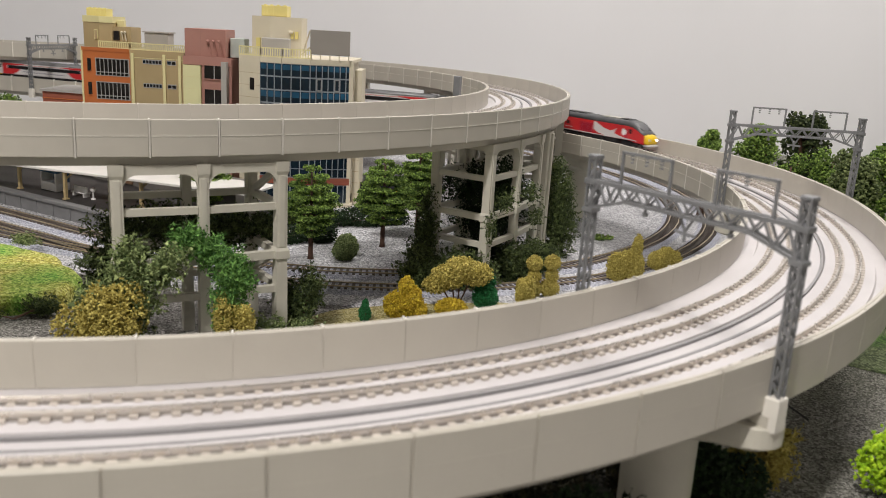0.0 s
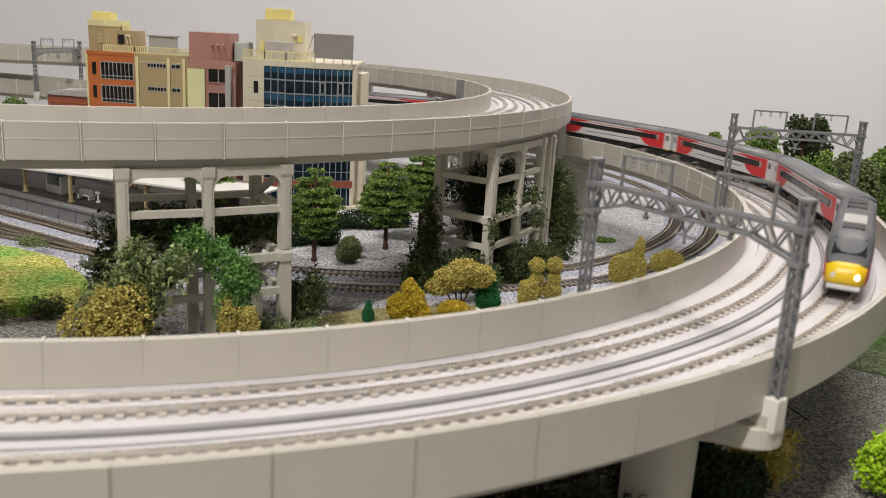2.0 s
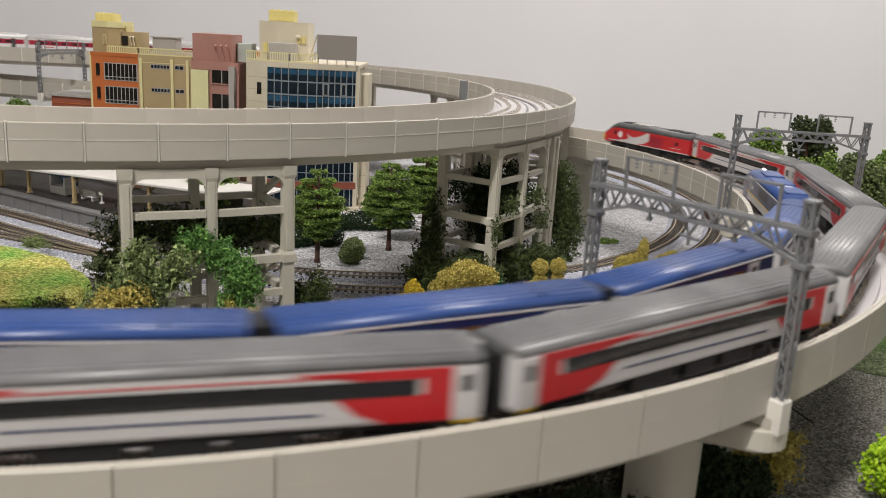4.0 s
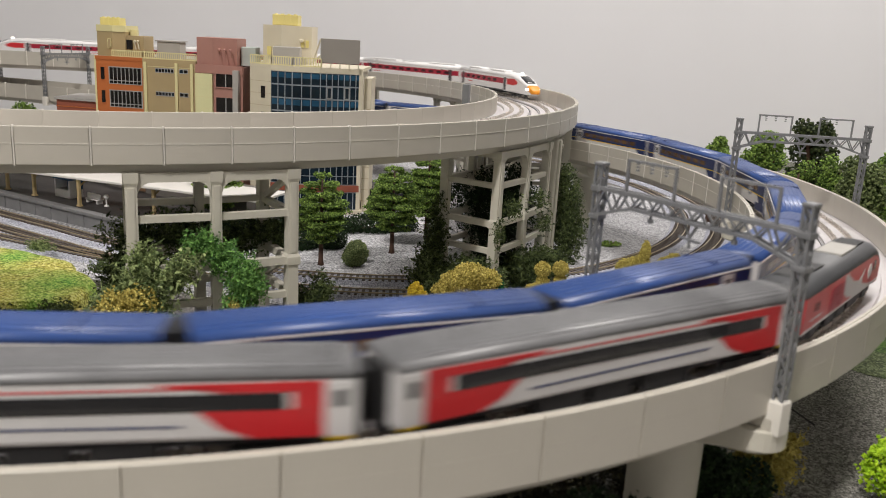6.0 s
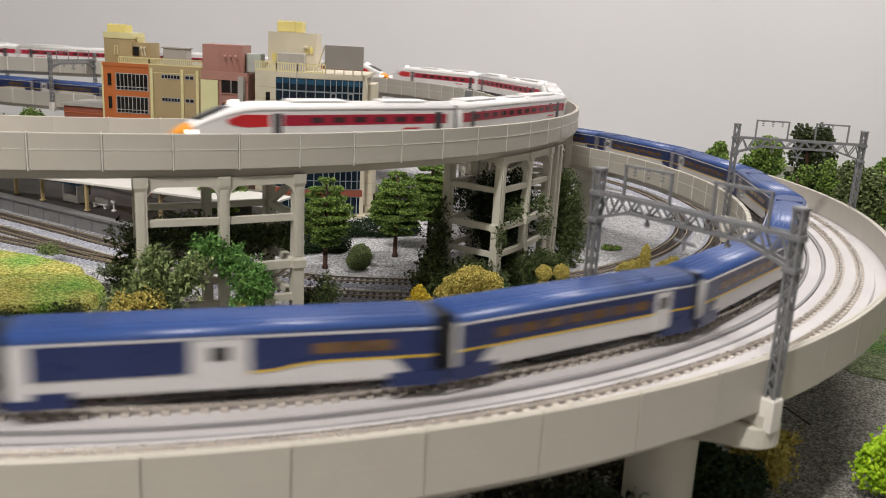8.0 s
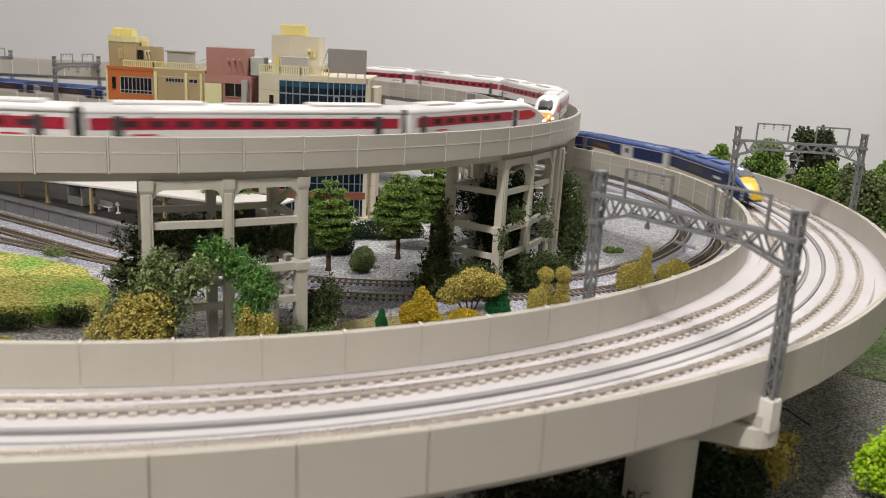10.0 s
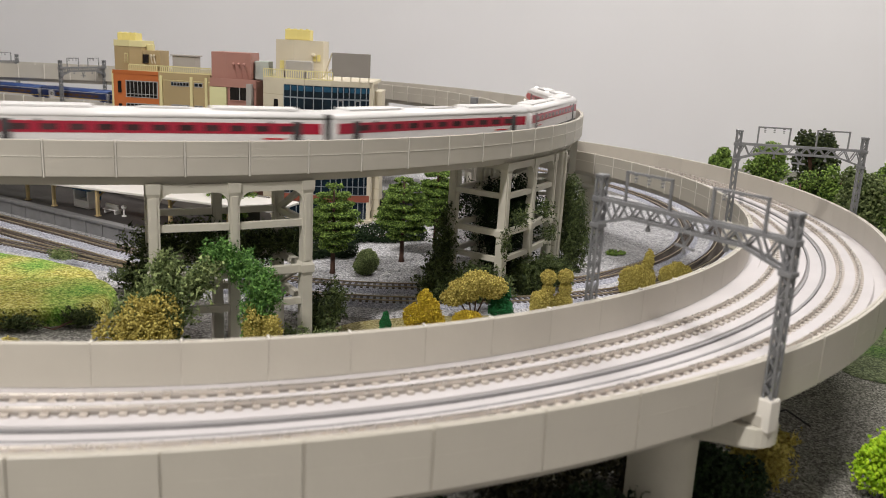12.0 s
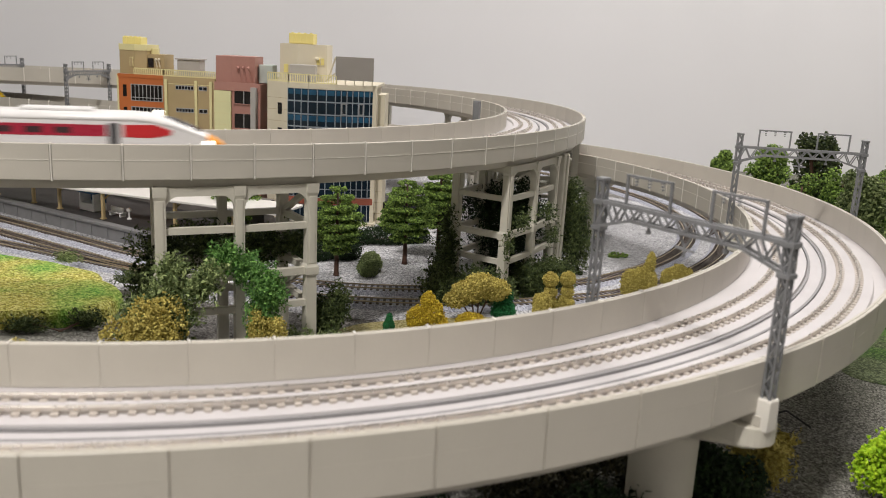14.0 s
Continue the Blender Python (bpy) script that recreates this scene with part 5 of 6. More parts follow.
    part("roof_box_lid", cbox(-0.3015, -0.2745, 0.8825, 0.9035, 0.1530, 0.1542), M_ROOFGREY2, root)


orange_building()


def red_hut():
    root = thing("brick_building", Matrix(), "low brick-red model building with a pale flat roof", "building")
    pc, L = facade(root, (-0.4020, 0.8760), (-0.3580, 0.8680), 0.0005, 0.0900, M_BRICKRED)
    part("core", cbox(-0.4005, -0.3590, 0.880, 0.93, 0.0005, 0.0895), M_BRICKRED, root)
    part("roof", prism([(-0.4040, 0.874), (-0.3575, 0.8655), (-0.3575, 0.935), (-0.4040, 0.935)], 0.0901, 0.0922), M_ROOFGREY2, root, "pale flat roof")
    pc("cornice", 0, L, 0.0830, 0.0838, M_ORANGEWALL, proud=0.0008)
    for j in range(3):
        for k in range(5):
            u = 0.004 + k * 0.0082
            pc("window", u, u + 0.0050, 0.0680 - j * 0.0220, 0.0780 - j * 0.0220, M_DARKWIN, proud=0.0004)


red_hut()


def parked_bus():
    root = thing("bus", Matrix.Translation((-0.045, 0.838, 0.0012)) @ Matrix.Rotation(radians(-18), 4, "Z"), "black model bus with a yellow side stripe", "bus")
    part("body", cbox(-0.030, 0.030, -0.008, 0.008, 0.0030, 0.0200, 0.0010), M_BLACK, root, "black bus body")
    field("side_stripe", -0.026, 0.026, 0.0120, 0.0165, M_YELLOW, root, y=0.0080, label="yellow stripe")
    field("window_band", -0.028, 0.028, 0.0168, 0.0192, M_GLASS, root, y=0.0080)
    for x in (-0.019, 0.019):
        for s in (-1, 1):
            bm = bmesh.new()
            rod(bm, (x, s * 0.0060, 0.0031), (x, s * 0.0084, 0.0031), 0.0031, 14)
            part("wheel", bm, M_BLACK, root)


parked_bus()

# ---------------------------------------------------------------- planting
M_LEAF = leafy("foliage_mid_green", (0.018, 0.050, 0.008), (0.34, 0.50, 0.10))
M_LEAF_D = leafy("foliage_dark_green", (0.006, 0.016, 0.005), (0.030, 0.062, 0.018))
M_LEAF_O = leafy("foliage_olive", (0.045, 0.070, 0.022), (0.25, 0.30, 0.12))
M_LEAF_Y = leafy("foliage_mustard", (0.25, 0.20, 0.035), (0.68, 0.58, 0.17))
M_LEAF_YY = leafy("foliage_yellow", (0.30, 0.20, 0.01), (0.72, 0.55, 0.05))
M_LEAF_L = leafy("foliage_lime", (0.20, 0.38, 0.008), (0.58, 0.82, 0.04))
M_LEAF_E = leafy("foliage_emerald", (0.008, 0.07, 0.02), (0.03, 0.22, 0.07))
M_VINE = leafy("vine_grey_green", (0.045, 0.080, 0.022), (0.40, 0.48, 0.20))
M_VINE_D = leafy("vine_dark_green", (0.010, 0.022, 0.006), (0.17, 0.22, 0.075))
M_LEAF_T = leafy("foliage_brownish_dark", (0.012, 0.022, 0.008), (0.085, 0.11, 0.035))
M_BARK = mat("trunk_brown", (0.085, 0.04, 0.025), 0.7, var=0.2, scale=150, bump=0.3, bscale=500)


def lobes_cloud(rng, lobes, n, fill=0.35, ragged=0.08):
    """Places in and on a set of ellipsoids (x, y, z, rx, ry, rz)."""
    w = np.array([l[3] * l[4] + l[4] * l[5] + l[3] * l[5] for l in lobes])
    pick = rng.choice(len(lobes), n, p=w / w.sum())
    d = rng.normal(size=(n, 3))
    d /= np.linalg.norm(d, axis=1)[:, None]
    r = 1 - fill * rng.random(n) ** 2
    L = np.array(lobes)[pick]
    return L[:, :3] + d * L[:, 3:] * (r * rng.uniform(1 - ragged, 1 + ragged, n))[:, None]


def tangle(rng, lobes, n, size, material, parent):
    """Curly strands set with tiny leaves, joined into one mesh."""
    p = lobes_cloud(rng, lobes, n, 0.95, 0.30)
    p[:, 2] = np.maximum(p[:, 2], 0.0015)
    d = rng.normal(size=(n, 3)) + np.array([0, 0, 0.35])
    d /= np.linalg.norm(d, axis=1)[:, None]
    line = [p]
    for k in range(5):
        d = d + rng.normal(size=(n, 3)) * 0.55 + np.array([0, 0, -0.12])
        d /= np.linalg.norm(d, axis=1)[:, None]
        q = line[-1] + d * size * rng.uniform(0.7, 1.3, (n, 1))
        q[:, 2] = np.maximum(q[:, 2], 0.0006)
        line.append(q)
    line = np.stack(line, 1)
    thick = size * 0.21 * np.array([1.0, 1.1, 1.0, 0.9, 0.7, 0.25])
    o1, o2 = rng.normal(size=(n, 1, 3)), rng.normal(size=(n, 1, 3))
    o1 /= np.linalg.norm(o1, axis=2)[:, :, None]
    o2 /= np.linalg.norm(o2, axis=2)[:, :, None]
    w = thick[None, :, None]
    v = np.stack([line + o1 * w, line + o2 * w, line - (o1 + o2) * w * 0.7], 2).reshape(n, 18, 3)
    quads = np.array([(3 * k + j, 3 * k + (j + 1) % 3, 3 * k + 3 + (j + 1) % 3, 3 * k + 3 + j) for k in range(5) for j in range(3)])
    faces = (quads[None] + 18 * np.arange(n)[:, None, None]).reshape(-1, 4).tolist()
    m = n * 3
    at = line.reshape(-1, 3)[rng.integers(0, n * 6, m)] + rng.normal(size=(m, 3)) * size * 0.25
    leaf = rng.normal(size=(m, 3, 3)) * (size * rng.uniform(0.45, 0.80, (m, 1, 1))) + at[:, None]
    tip = at[:, None] + rng.normal(size=(m, 1, 3)) * size * 0.35
    lv = np.concatenate([leaf, tip], 1).reshape(-1, 3)
    lv[:, 2] = np.maximum(lv[:, 2], 0.0003)
    tri = np.array([(0, 1, 2), (0, 2, 3), (0, 3, 1), (1, 3, 2)])
    faces += (tri[None] + n * 18 + 4 * np.arange(m)[:, None, None]).reshape(-1, 3).tolist()
    me = bpy.data.meshes.new("foliage")
    me.from_pydata(np.concatenate([v.reshape(-1, 3), lv]).tolist(), [], faces)
    me.materials.append(material)
    ob = new("foliage", me)
    ob.parent = parent
    return ob


def shrub(name, x, y, z, lobes, n, size, material, label, category="bush", stretch=1.0, seed=1, twig=0.0):
    rng = np.random.default_rng(seed)
    root = thing(name, Matrix.Translation((x, y, z)), label, category)
    if stretch > 2:
        tagged(tangle(rng, lobes, int(n * 0.50), size, material, root), kind="stuff")
    else:
        n = int(n * 3.2)
        pts = lobes_cloud(rng, lobes, n, 0.35, 0.16)
        pts[:, 2] = np.maximum(pts[:, 2], size * 0.5)
        tagged(clumps("foliage", pts, size * 0.52 * rng.uniform(0.5, 1.5, n), material, root, 1.25, seed), kind="stuff")
    bm = bmesh.new()
    for k in range(4):
        a = rng.uniform(0, 6.28)
        l = lobes[k % len(lobes)]
        rod(bm, (0.001 * math.cos(a), 0.001 * math.sin(a), 0), (l[0] * 0.8, l[1] * 0.8, max(l[2], 0.004)), 0.0005, 5)
    if category == "climber":
        bm.free()
    else:
        part("stem", bm, M_BARK, root, "thin brown stems")
    return root


def round_lobes(rng, rx, h, n, base=0.0):
    out = []
    for k in range(n):
        a = rng.uniform(0, 6.28)
        q = rng.uniform(0.1, 0.75) * rx
        z = base + (h - base) * rng.uniform(0.25, 0.80)
        s = rng.uniform(0.32, 0.55)
        out.append((q * math.cos(a), q * math.sin(a), z, rx * s, rx * s, (h - base) * s * 0.62))
    return out


def tiered_tree(x, y, h, r, seed, z=0.001):
    """A clipped tree: brown trunk and a crown of flat tiers."""
    rng = np.random.default_rng(seed)
    root = thing("tree", Matrix.Translation((x, y, z)), "green model tree with tiered crown and brown trunk on gravel", "tree", "tiered trees")
    tr = part("trunk", lathe([(h * 0.035, 0), (h * 0.026, h * 0.05), (h * 0.021, h * 0.4), (h * 0.008, h * 0.9)], 8), M_BARK, root, "brown tapered trunk", True)
    lobes, ends = [], []
    tiers = 8
    for k in range(tiers):
        f = k / (tiers - 1)
        zz = h * (0.30 + 0.64 * f)
        rr = r * (0.62 + 0.38 * min(1.0, f / 0.22)) * math.sqrt(max(0.05, 1 - max(0.0, f - 0.25) ** 2 / 0.64))
        m = max(4, int(9 * rr / r))
        for j in range(m):
            a = j * math.tau / m + k * 0.7 + rng.uniform(-0.25, 0.25)
            q = rr * rng.uniform(0.50, 0.72)
            lobes.append((q * math.cos(a), q * math.sin(a), zz + rng.uniform(-0.018, 0.018) * h, rr * rng.uniform(0.26, 0.42), rr * rng.uniform(0.26, 0.42), h * rng.uniform(0.024, 0.040)))
            ends.append((q * math.cos(a), q * math.sin(a), zz))
    bm = bmesh.new()
    for e in ends[::2]:
        rod(bm, (0, 0, e[2] - h * 0.04), e, h * 0.006, 4)
    tagged(part("limb", bm, M_BARK, root), kind="stuff")
    n = 11000
    pts = lobes_cloud(rng, lobes, n, 0.6, 0.18)
    tagged(clumps("crown", pts, h * 0.0098 * rng.uniform(0.5, 1.4, n), M_LEAF, root, 1.0, seed, "green tiered foliage"), kind="stuff")
    return root


tiered_tree(-0.0907, 0.6234, 0.0730, 0.0225, 11)
tiered_tree(-0.0401, 0.6702, 0.0735, 0.0240, 12)
tiered_tree(-0.0138, 0.7298, 0.0780, 0.0215, 13)
tiered_tree(-0.195, 0.720, 0.0680, 0.0230, 14)

rngv = np.random.default_rng(5)
# clipped round bush and the hedge below the office block
shrub("bush", -0.0644, 0.6271, 0.001, [(0.0, 0.0, 0.0095, 0.0085, 0.0085, 0.0090), (0.001, 0.0, 0.0135, 0.0062, 0.0062, 0.0060), (-0.002, -0.001, 0.006, 0.0078, 0.0078, 0.0060)], 2200, 0.0011, M_LEAF_O, "round clipped olive bush on white gravel", seed=21)
shrub("hedge", -0.128, 0.668, 0.001, [(-0.03, 0.0, 0.010, 0.024, 0.014, 0.016), (0.006, 0.002, 0.009, 0.022, 0.013, 0.014), (0.034, 0.010, 0.007, 0.016, 0.011, 0.010)], 4200, 0.0012, M_LEAF_D, "dark green hedge on the gravel", "hedge", seed=23)
shrub("hedge", -0.095, 0.730, 0.001, [(-0.05, 0.012, 0.006, 0.03, 0.010, 0.009), (-0.01, 0.0, 0.007, 0.03, 0.010, 0.009), (0.03, 0.010, 0.007, 0.022, 0.010, 0.009), (0.055, 0.022, 0.006, 0.018, 0.010, 0.008)], 3600, 0.0013, M_LEAF_D, "low dark green hedge", "hedge", seed=22)
# growth on the first tower
M_VINE_B = leafy("vine_bright_green", (0.030, 0.10, 0.020), (0.26, 0.50, 0.12))
shrub("climbing_plant", -0.150, 0.405, 0.001, [(-0.006, -0.004, 0.038, 0.008, 0.007, 0.010), (0.004, -0.004, 0.050, 0.010, 0.008, 0.012), (0.006, -0.002, 0.061, 0.007, 0.006, 0.008), (0.018, 0.0, 0.050, 0.010, 0.008, 0.008), (0.010, -0.004, 0.036, 0.010, 0.008, 0.007), (0.024, 0.002, 0.058, 0.008, 0.006, 0.006), (0.000, 0.0, 0.024, 0.012, 0.006, 0.010), (-0.016, 0.0, 0.028, 0.010, 0.008, 0.012)], 4400, 0.0012, M_VINE, "curly grey-green climber on the trestle", "climber", 4.0, 31)
shrub("climbing_plant", -0.112, 0.420, 0.001, [(-0.008, -0.002, 0.065, 0.009, 0.007, 0.008), (0.002, 0.0, 0.058, 0.009, 0.007, 0.009), (0.012, -0.002, 0.050, 0.009, 0.007, 0.011), (0.010, -0.003, 0.034, 0.008, 0.007, 0.012), (0.016, 0.0, 0.044, 0.007, 0.006, 0.012), (0.012, -0.002, 0.020, 0.008, 0.007, 0.010)], 4200, 0.0010, M_VINE_B, "bright green climber on the trestle", "climber", 2.6, 32)
shrub("climbing_plant", -0.1380, 0.462, 0.001, [(-0.030, 0.0, 0.056, 0.020, 0.014, 0.012), (-0.006, 0.004, 0.060, 0.018, 0.014, 0.014), (0.016, 0.012, 0.054, 0.016, 0.014, 0.014), (0.036, 0.022, 0.058, 0.018, 0.014, 0.010), (-0.022, 0.0, 0.040, 0.012, 0.012, 0.012)], 6500, 0.0012, M_VINE_D, "dense dark climber inside the trestle", "climber", 3.0, 33)
shrub("bush", -0.172, 0.440, 0.001, [(0, 0, 0.018, 0.012, 0.012, 0.018), (-0.006, 0.014, 0.034, 0.009, 0.012, 0.016), (0.004, 0.004, 0.046, 0.007, 0.009, 0.012)], 2600, 0.0012, M_VINE_D, "dark tangled bush beside the trestle", "bush", 3.0, 34)
shrub("bush", -0.072, 0.464, 0.001, [(-0.004, 0.0, 0.016, 0.010, 0.009, 0.016), (0.004, 0.008, 0.024, 0.007, 0.008, 0.014)], 2600, 0.0010, M_VINE_D, "dark green bush at the tower's foot", "bush", 2.2, 35)
shrub("bush", -0.084, 0.436, 0.001, [(-0.020, 0.0, 0.010, 0.012, 0.009, 0.010), (0.000, 0.002, 0.009, 0.012, 0.009, 0.010), (0.016, 0.008, 0.008, 0.010, 0.009, 0.009)], 2600, 0.0010, M_VINE, "low leafy bush before the tower", "bush", 2.8, 36)
# growth on the second tower
shrub("climbing_plant", 0.002, 0.585, 0.001, [(-0.006, 0.0, 0.036, 0.007, 0.009, 0.028), (-0.010, 0.006, 0.016, 0.009, 0.011, 0.014)], 3600, 0.0011, M_VINE_D, "dark hanging climber on the second tower", "climber", 3.0, 41)
shrub("bush", 0.012, 0.560, 0.001, [(-0.014, 0.0, 0.013, 0.018, 0.013, 0.016), (0.004, 0.002, 0.015, 0.013, 0.012, 0.014), (0.020, 0.004, 0.012, 0.013, 0.012, 0.014)], 6000, 0.0011, M_VINE_D, "dark tangled bush at the second tower", "bush", 3.2, 42)
# foliage fill in the darkest leaf colour, giving the tower's inside its shade
shrub("climbing_plant", 0.030, 0.600, 0.001, [(-0.006, 0.02, 0.062, 0.022, 0.016, 0.016), (0.012, 0.012, 0.070, 0.020, 0.016, 0.016), (0.006, 0.02, 0.040, 0.024, 0.018, 0.016), (0.022, 0.035, 0.055, 0.020, 0.016, 0.026), (0.014, 0.020, 0.020, 0.022, 0.016, 0.020)], 7600, 0.0012, M_LEAF_D, "climber filling the second tower, coloured dark for the shade inside", "climber", 3.0, 43)
shrub("climbing_plant", 0.040, 0.556, 0.001, [(-0.002, 0.002, 0.046, 0.004, 0.005, 0.012), (0.008, 0.016, 0.062, 0.008, 0.007, 0.008), (0.028, 0.044, 0.064, 0.007, 0.008, 0.010), (0.034, 0.050, 0.046, 0.005, 0.006, 0.010)], 800, 0.0010, M_VINE_D, "sparse olive climber on the columns", "climber", 3.0, 44)
shrub("bush", 0.066, 0.602, 0.001, [(-0.008, -0.006, 0.013, 0.011, 0.010, 0.014), (0.008, 0.006, 0.014, 0.010, 0.010, 0.013), (0.020, 0.018, 0.010, 0.009, 0.009, 0.010)], 6400, 0.0011, M_VINE_D, "dark green bush by the second tower", "bush", 2.4, 45)
shrub("climbing_plant", 0.101, 0.672, 0.001, [(0.0, 0.0, 0.022, 0.014, 0.013, 0.026), (-0.002, 0.0, 0.050, 0.011, 0.010, 0.020), (-0.006, -0.002, 0.070, 0.006, 0.006, 0.010)], 6600, 0.0010, M_VINE_D, "tall dark ivy column beside the pier", "climber", 2.4, 46)
shrub("weed", 0.1480, 0.735, 0.001, [(0, 0, 0.002, 0.006, 0.004, 0.003), (0.008, 0.002, 0.002, 0.004, 0.003, 0.002)], 130, 0.0012, M_LEAF, "small green weed on the gravel", "weed", 2.0, 47)
shrub("weed", -0.2900, 0.5950, 0.008, [(0, 0, 0.003, 0.010, 0.006, 0.005)], 572, 0.0008, M_VINE, "tuft of green weed beside the track", "weed", 2.6, 48)
shrub("weed", -0.2250, 0.555, 0.006, [(0, 0, 0.004, 0.014, 0.010, 0.006)], 924, 0.0008, M_VINE_D, "dark weeds at the mound's edge", "weed", 2.6, 49)
shrub("weed", -0.2350, 0.464, 0.001, [(-0.02, 0, 0.003, 0.014, 0.006, 0.006), (0.012, 0.012, 0.004, 0.012, 0.006, 0.007)], 1364, 0.0009, M_VINE_D, "dark weeds at the mound's foot", "weed", 3.0, 50)
# autumn bushes behind the inner parapet
for k, (x, y, rx, h, m, lab) in enumerate(((-0.1570, 0.392, 0.0190, 0.0440, M_LEAF_Y, "large mustard foam bush behind the parapet"), (-0.0968, 0.412, 0.0095, 0.0350, M_LEAF_Y, "mustard foam bush behind the parapet"),
                                            (-0.226, 0.388, 0.012, 0.020, M_LEAF_Y, "low mustard foam bush behind the parapet"),
                                            (0.0650, 0.5420, 0.0075, 0.018, M_LEAF_Y, "dull mustard bush beside the curve"))):
    rr = np.random.default_rng(60 + k)
    shrub("autumn_bush", x, y, 0.001, round_lobes(rr, rx, h, 14), 2600, 0.0013 if rx > 0.01 else 0.001, m, lab, "bush", 1.0, 60 + k)
shrub("autumn_bush", -0.0140, 0.500, 0.001, [(-0.006, 0, 0.009, 0.007, 0.007, 0.008), (0.003, 0, 0.012, 0.007, 0.007, 0.009), (0.0, 0, 0.021, 0.0045, 0.005, 0.006), (0.008, 0, 0.006, 0.005, 0.006, 0.006)], 2000, 0.0011, M_LEAF_YY, "bright yellow foam bush", "bush", 1.0, 71)
shrub("autumn_bush", 0.0180, 0.520, 0.001, [(-0.006, 0, 0.023, 0.011, 0.009, 0.007), (0.002, 0.002, 0.028, 0.010, 0.009, 0.007), (0.011, 0.004, 0.024, 0.010, 0.009, 0.007), (-0.014, 0, 0.017, 0.008, 0.007, 0.005)], 2900, 0.0012, M_LEAF_Y, "broad mustard shrub on thin stems", "bush", 1.0, 72)
shrub("autumn_bush", 0.0140, 0.508, 0.001, [(0, 0, 0.006, 0.009, 0.006, 0.006)], 800, 0.0011, M_LEAF_YY, "small bright yellow shrub", "bush", 1.0, 73)
shrub("bush", 0.0352, 0.526, 0.001, [(0, 0, 0.009, 0.007, 0.006, 0.009), (0.001, 0, 0.019, 0.0055, 0.005, 0.007), (0.004, 0, 0.008, 0.005, 0.005, 0.007)], 1500, 0.0010, M_LEAF_E, "emerald green foam bush", "bush", 1.0, 74)
shrub("bush", -0.0380, 0.492, 0.001, [(0, 0, 0.005, 0.0035, 0.0035, 0.005), (0, 0, 0.010, 0.002, 0.002, 0.004)], 700, 0.0008, M_LEAF_E, "tiny emerald green foam conifer", "bush", 1.0, 75)
for k, (dx, dy) in enumerate(((0.0, 0.0), (0.0125, 0.004))):
    shrub("topiary", 0.0690 + dx, 0.5560 + dy, 0.001, [(0, 0, 0.0065, 0.006, 0.006, 0.006), (0.001, 0, 0.0155, 0.0042, 0.0042, 0.005), (0.0006, 0, 0.0245, 0.0052, 0.0052, 0.005)], 1600, 0.0009, M_LEAF_Y, "mustard topiary of stacked foam balls", "topiary", 1.0, 80 + k)
shrub("autumn_bush", 0.1420, 0.6050, 0.001, [(-0.006, 0, 0.011, 0.007, 0.007, 0.011), (0.003, 0.002, 0.013, 0.008, 0.007, 0.011), (0.0080, 0.002, 0.027, 0.0035, 0.004, 0.009), (0.008, 0.002, 0.012, 0.006, 0.006, 0.010)], 3000, 0.0011, M_LEAF_Y, "mustard foam bush with a tall shoot", "bush", 1.0, 83)
shrub("autumn_bush", 0.1800, 0.6400, 0.001, [(-0.005, 0, 0.008, 0.007, 0.007, 0.008), (0.002, 0.002, 0.011, 0.007, 0.007, 0.008), (0.009, 0.004, 0.009, 0.005, 0.006, 0.007)], 2600, 0.0011, M_LEAF_Y, "low mustard foam bush beside the curve", "bush", 1.0, 84)
# bright bush and undergrowth before the viaduct
shrub("bush", 0.2010, 0.3100, 0.001, round_lobes(np.random.default_rng(90), 0.024, 0.036, 24, 0.003), 2600, 0.0019, M_LEAF_L, "bright lime green foam bush on dark gravel", "bush", 1.0, 90)
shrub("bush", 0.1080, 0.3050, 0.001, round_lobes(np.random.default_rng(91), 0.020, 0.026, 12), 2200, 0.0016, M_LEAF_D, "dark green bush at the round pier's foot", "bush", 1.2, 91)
shrub("dry_bush", 0.1340, 0.3180, 0.001, round_lobes(np.random.default_rng(92), 0.013, 0.030, 10), 1500, 0.0015, M_LEAF_Y, "dry straw-coloured bush by the round pier", "bush", 2.2, 92)
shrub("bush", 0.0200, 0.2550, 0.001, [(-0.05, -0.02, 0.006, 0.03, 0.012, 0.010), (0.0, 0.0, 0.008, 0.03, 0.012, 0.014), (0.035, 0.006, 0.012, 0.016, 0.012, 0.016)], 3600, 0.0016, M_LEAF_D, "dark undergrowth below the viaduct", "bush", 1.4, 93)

# low bushes with the viaduct's shade put into their colour, hiding lit gravel
M_LEAF_SHADED = leafy("foliage_brown_shaded", (0.010, 0.010, 0.005), (0.070, 0.062, 0.026))
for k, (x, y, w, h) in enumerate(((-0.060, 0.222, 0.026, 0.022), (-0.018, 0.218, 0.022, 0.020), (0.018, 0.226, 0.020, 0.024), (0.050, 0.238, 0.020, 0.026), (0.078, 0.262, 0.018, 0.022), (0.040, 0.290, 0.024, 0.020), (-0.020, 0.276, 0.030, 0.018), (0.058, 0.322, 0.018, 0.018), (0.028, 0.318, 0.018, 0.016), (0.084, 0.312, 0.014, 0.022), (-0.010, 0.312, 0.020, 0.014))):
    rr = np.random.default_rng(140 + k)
    shrub("undergrowth", x, y, 0.001, round_lobes(rr, w, h, 10), 1300, 0.0014, M_LEAF_SHADED if k % 2 else M_LEAF_D, "low brown-green undergrowth, coloured dark for the shade below the viaduct", "bush", 2.4, 140 + k)


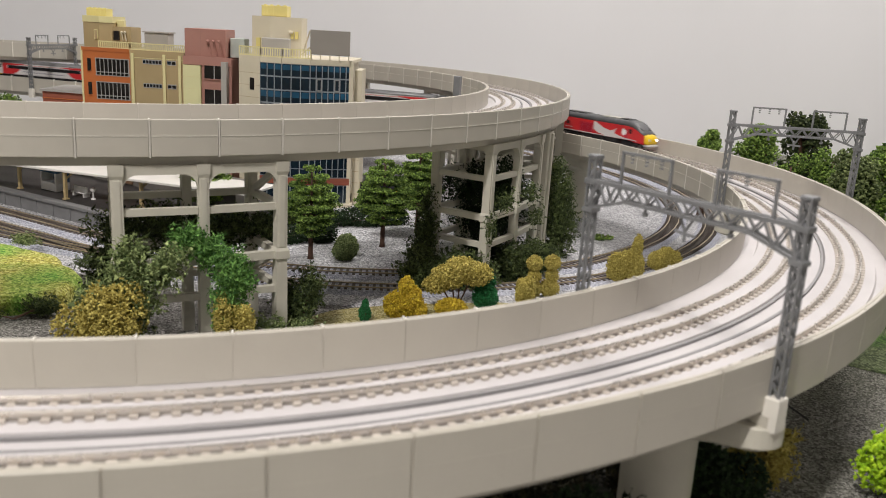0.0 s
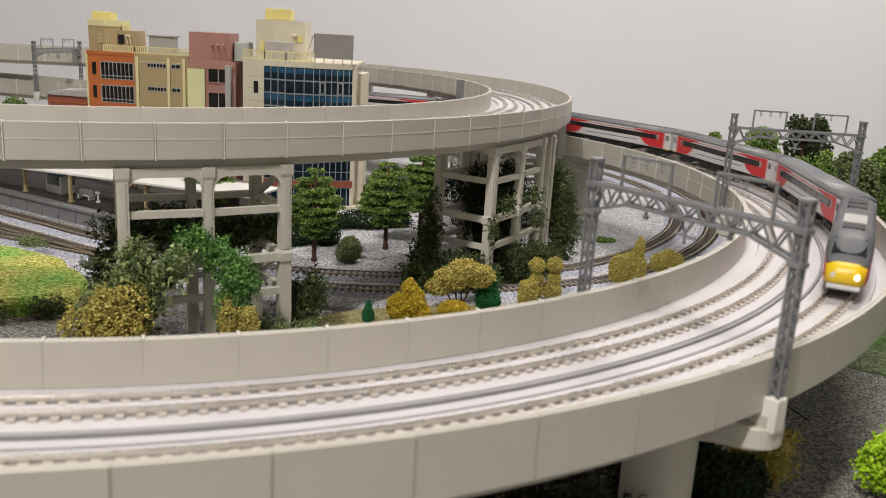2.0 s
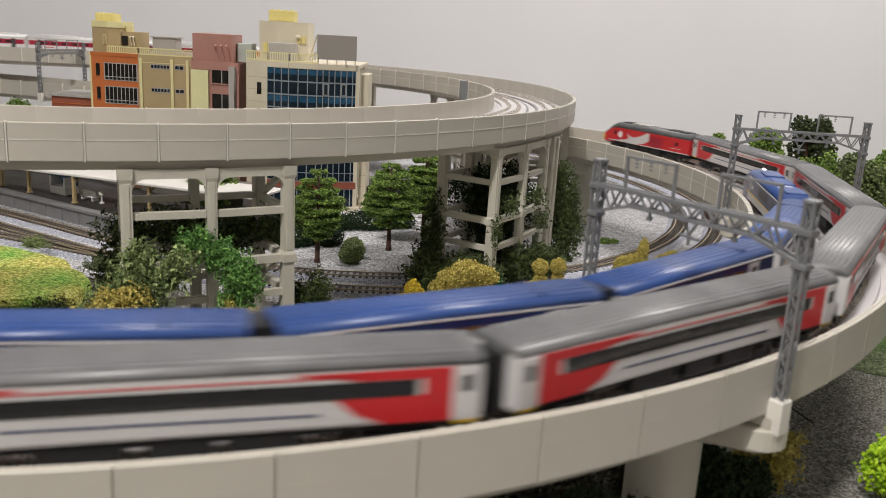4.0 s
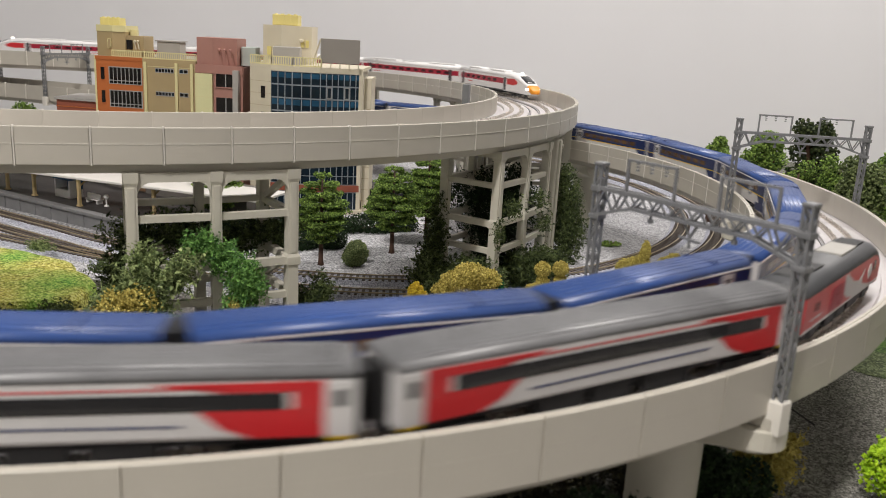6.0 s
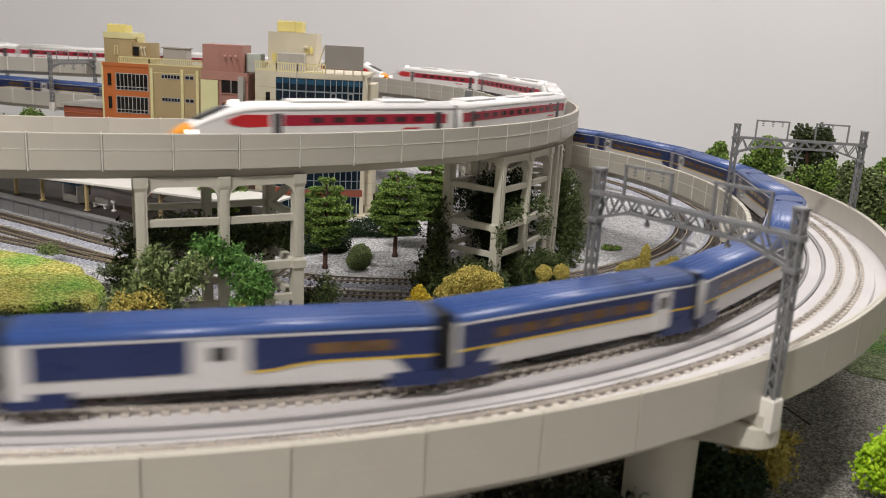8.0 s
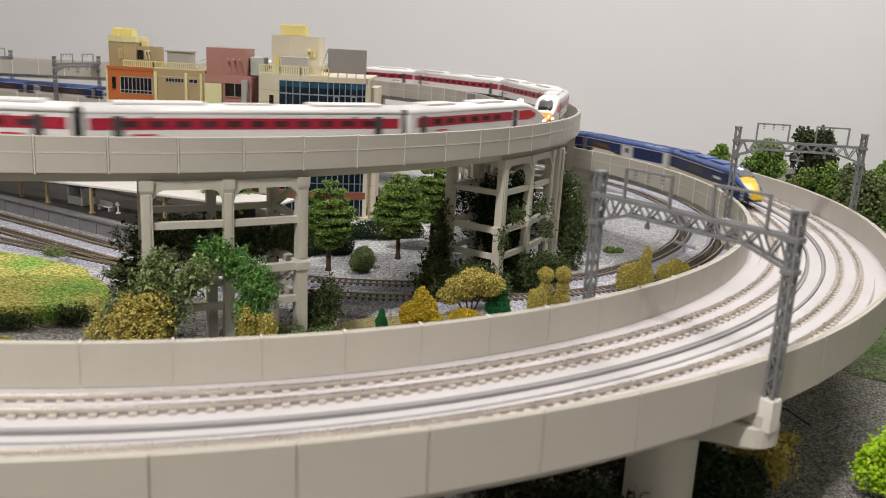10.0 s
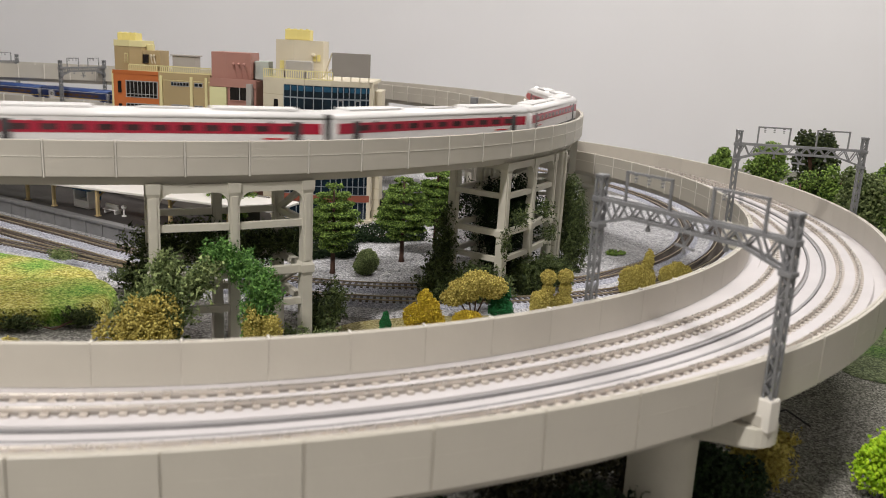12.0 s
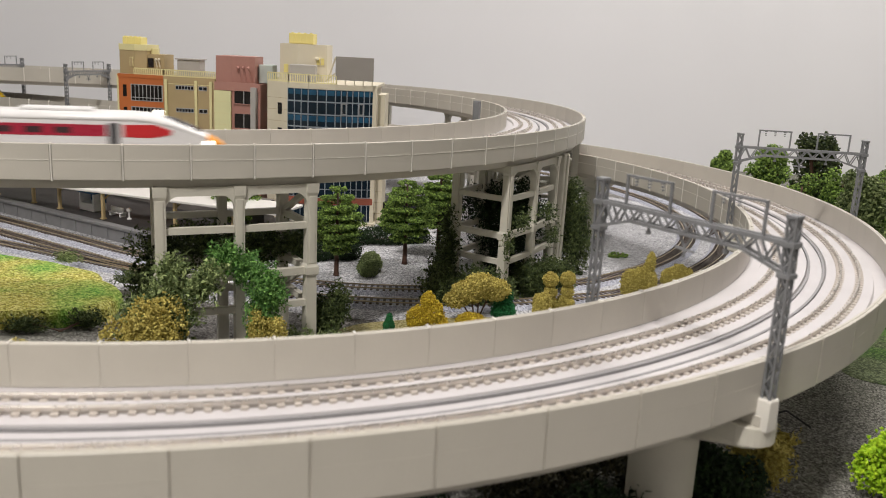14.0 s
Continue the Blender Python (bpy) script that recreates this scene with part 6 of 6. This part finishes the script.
def big_tree(x, y, h, lobes, material, seed, label):
    rng = np.random.default_rng(seed)
    root = thing("tree", Matrix.Translation((x, y, 0.0005)), label, "tree", "trees beyond the curve")
    part("trunk", lathe([(h * 0.05, 0), (h * 0.035, h * 0.1), (h * 0.025, h * 0.5), (h * 0.010, h * 0.85)], 9), M_BARK, root, "brown trunk", True)
    bm = bmesh.new()
    for l in lobes:
        rod(bm, (0, 0, max(0.01, l[2] * 0.6)), (l[0] * 0.8, l[1] * 0.8, l[2]), h * 0.012, 5)
    tagged(part("limb", bm, M_BARK, root), kind="stuff")
    n = 5600
    pts = lobes_cloud(rng, lobes, n, 0.6, 0.16)
    tagged(clumps("crown", pts, h * 0.0125 * rng.uniform(0.5, 1.5, n), material, root, 1.2, seed), kind="stuff")


def crown(rng, r, z0, z1, n):
    out = []
    for k in range(n):
        a, q, f = rng.uniform(0, 6.28), rng.uniform(0.2, 0.8) * r, rng.uniform(0, 1)
        q *= 1 - 0.5 * f
        out.append((q * math.cos(a), q * math.sin(a), z0 + (z1 - z0) * (0.15 + 0.75 * f), r * rng.uniform(0.28, 0.46), r * rng.uniform(0.28, 0.46), (z1 - z0) * rng.uniform(0.09, 0.15)))
    return out


for k, (x, y, h, r, z0, m, lab) in enumerate((
        (0.2740, 0.860, 0.0905, 0.0150, 0.045, M_LEAF, "slim green model tree beyond the parapet"),
        (0.3150, 0.840, 0.098, 0.0290, 0.025, M_LEAF, "mid green model tree beyond the parapet"),
        (0.3600, 0.840, 0.1150, 0.0300, 0.020, M_LEAF_T, "tall dark model tree beyond the parapet"),
        (0.3320, 0.795, 0.078, 0.0260, 0.010, M_LEAF, "low light green model tree beyond the parapet"),
        (0.3640, 0.780, 0.090, 0.0240, 0.010, M_LEAF, "broad green model tree beyond the parapet"),
        (0.3480, 0.700, 0.100, 0.0290, 0.010, M_LEAF_O, "olive model tree beyond the parapet"),
        (0.3700, 0.650, 0.102, 0.0300, 0.005, M_LEAF_O, "broad olive model tree beside the curve"),
        (0.3450, 0.590, 0.080, 0.0240, 0.003, M_LEAF, "dense green model tree beyond the curve"),
        (0.4200, 0.700, 0.104, 0.0340, 0.010, M_LEAF_O, "wide olive model tree beyond the curve"),
        (0.4150, 0.790, 0.100, 0.0260, 0.010, M_LEAF, "tall green model tree beyond the curve"),
        (0.3300, 0.520, 0.050, 0.0200, 0.003, M_LEAF, "low bushy model tree beyond the curve"),
        (-0.600, 0.900, 0.070, 0.034, 0.010, M_LEAF, "bushy green model tree behind the town"),
        (-0.500, 0.900, 0.074, 0.036, 0.010, M_LEAF, "rounded green model tree behind the town"),
        (-0.440, 0.880, 0.086, 0.026, 0.010, M_LEAF, "green model tree beside the brick building"))):
    rr = np.random.default_rng(100 + k)
    big_tree(x, y, h, crown(rr, r, z0, h, 18), m, 100 + k, lab)


def twig():
    root = thing("twig", Matrix.Translation((0.1813, 0.3984, 0.002)), "thin black bent twig lying on dark gravel", "twig")
    bm = bmesh.new()
    pts = [(-0.006, 0.002, 0.0), (-0.002, 0.002, 0.0015), (0.001, -0.006, 0.001), (0.0045, -0.014, 0.0)]
    for a, b in zip(pts, pts[1:]):
        rod(bm, a, b, 0.0005, 5)
    part("stick", bm, M_BLACK, root)


twig()


# ---------------------------------------------------------------- what moves
def ride(cars, line, r, head, sense):
    """Key cars along a track. head(t): metres along the track of the train's front; sense: the way it runs."""
    for ob, front, length, flip in cars:
        rows = []
        for k in range(141):
            t = k / 10
            s = head(t) - sense * (front + length / 2)
            d = length * 0.33
            a = on_line(line, r, s + sense * d)
            b = on_line(line, r, s - sense * d)
            m = (a + b) / 2
            way = (a - b) * (-1 if flip else 1)
            rows.append((t, pose(m.x, m.y, line["top"] - 0.0101, 0, 0, math.degrees(math.atan2(way.y, way.x)))))
        walk(ob, rows)


def eased(t, ts, degrees):
    """Degrees at t on straight runs between the given times, with the corners rounded off."""
    return sum(float(np.interp(t + d, [-1.0, *ts, 15.0], [degrees[0] - (degrees[1] - degrees[0]) / (ts[1] - ts[0]), *degrees, degrees[-1] + (degrees[-1] - degrees[-2]) / (ts[-1] - ts[-2])])) for d in (-0.1, -0.05, 0.0, 0.05, 0.1)) / 5


def red_head(t):
    return radians(eased(t, [0.0, 1.5, 2.5, 3.0, 5.5, 6.5, 14.0], [28.3, -17.5, -52.6, -68.2, -152.7, -187.5, -448.0])) * R_TRACK_OUT


def blue_head(t):
    ts = [0.0, 2.4, 3.0, 5.5, 5.9, 6.5, 6.8, 7.2, 8.2, 10.6, 11.5, 12.5, 13.5, 14.0]
    gap = [-211.0, -96.7, -68.3, 50.8, 69.7, 98.1, 111.8, 130.0, 176.6, 299.3, 344.8, 385.3, 417.3, 432.3]
    return radians(eased(t, ts, gap)) * R_TRACK_IN + 0.1375


def white_head(t):
    return radians(eased(t, [0.0, 2.0, 5.3, 6.0, 7.5, 11.0, 13.5, 14.0], [198.0, 138.0, 37.5, 12.5, -45.5, -184.0, -286.0, -305.7])) * R_TRACK_OUT


def motions():
    ride(red_train, LOWER, R_TRACK_OUT, red_head, -1)
    ride(blue_train, LOWER, R_TRACK_IN, blue_head, 1)
    ride(white_train, UPPER, R_TRACK_OUT, white_head, -1)


motions()
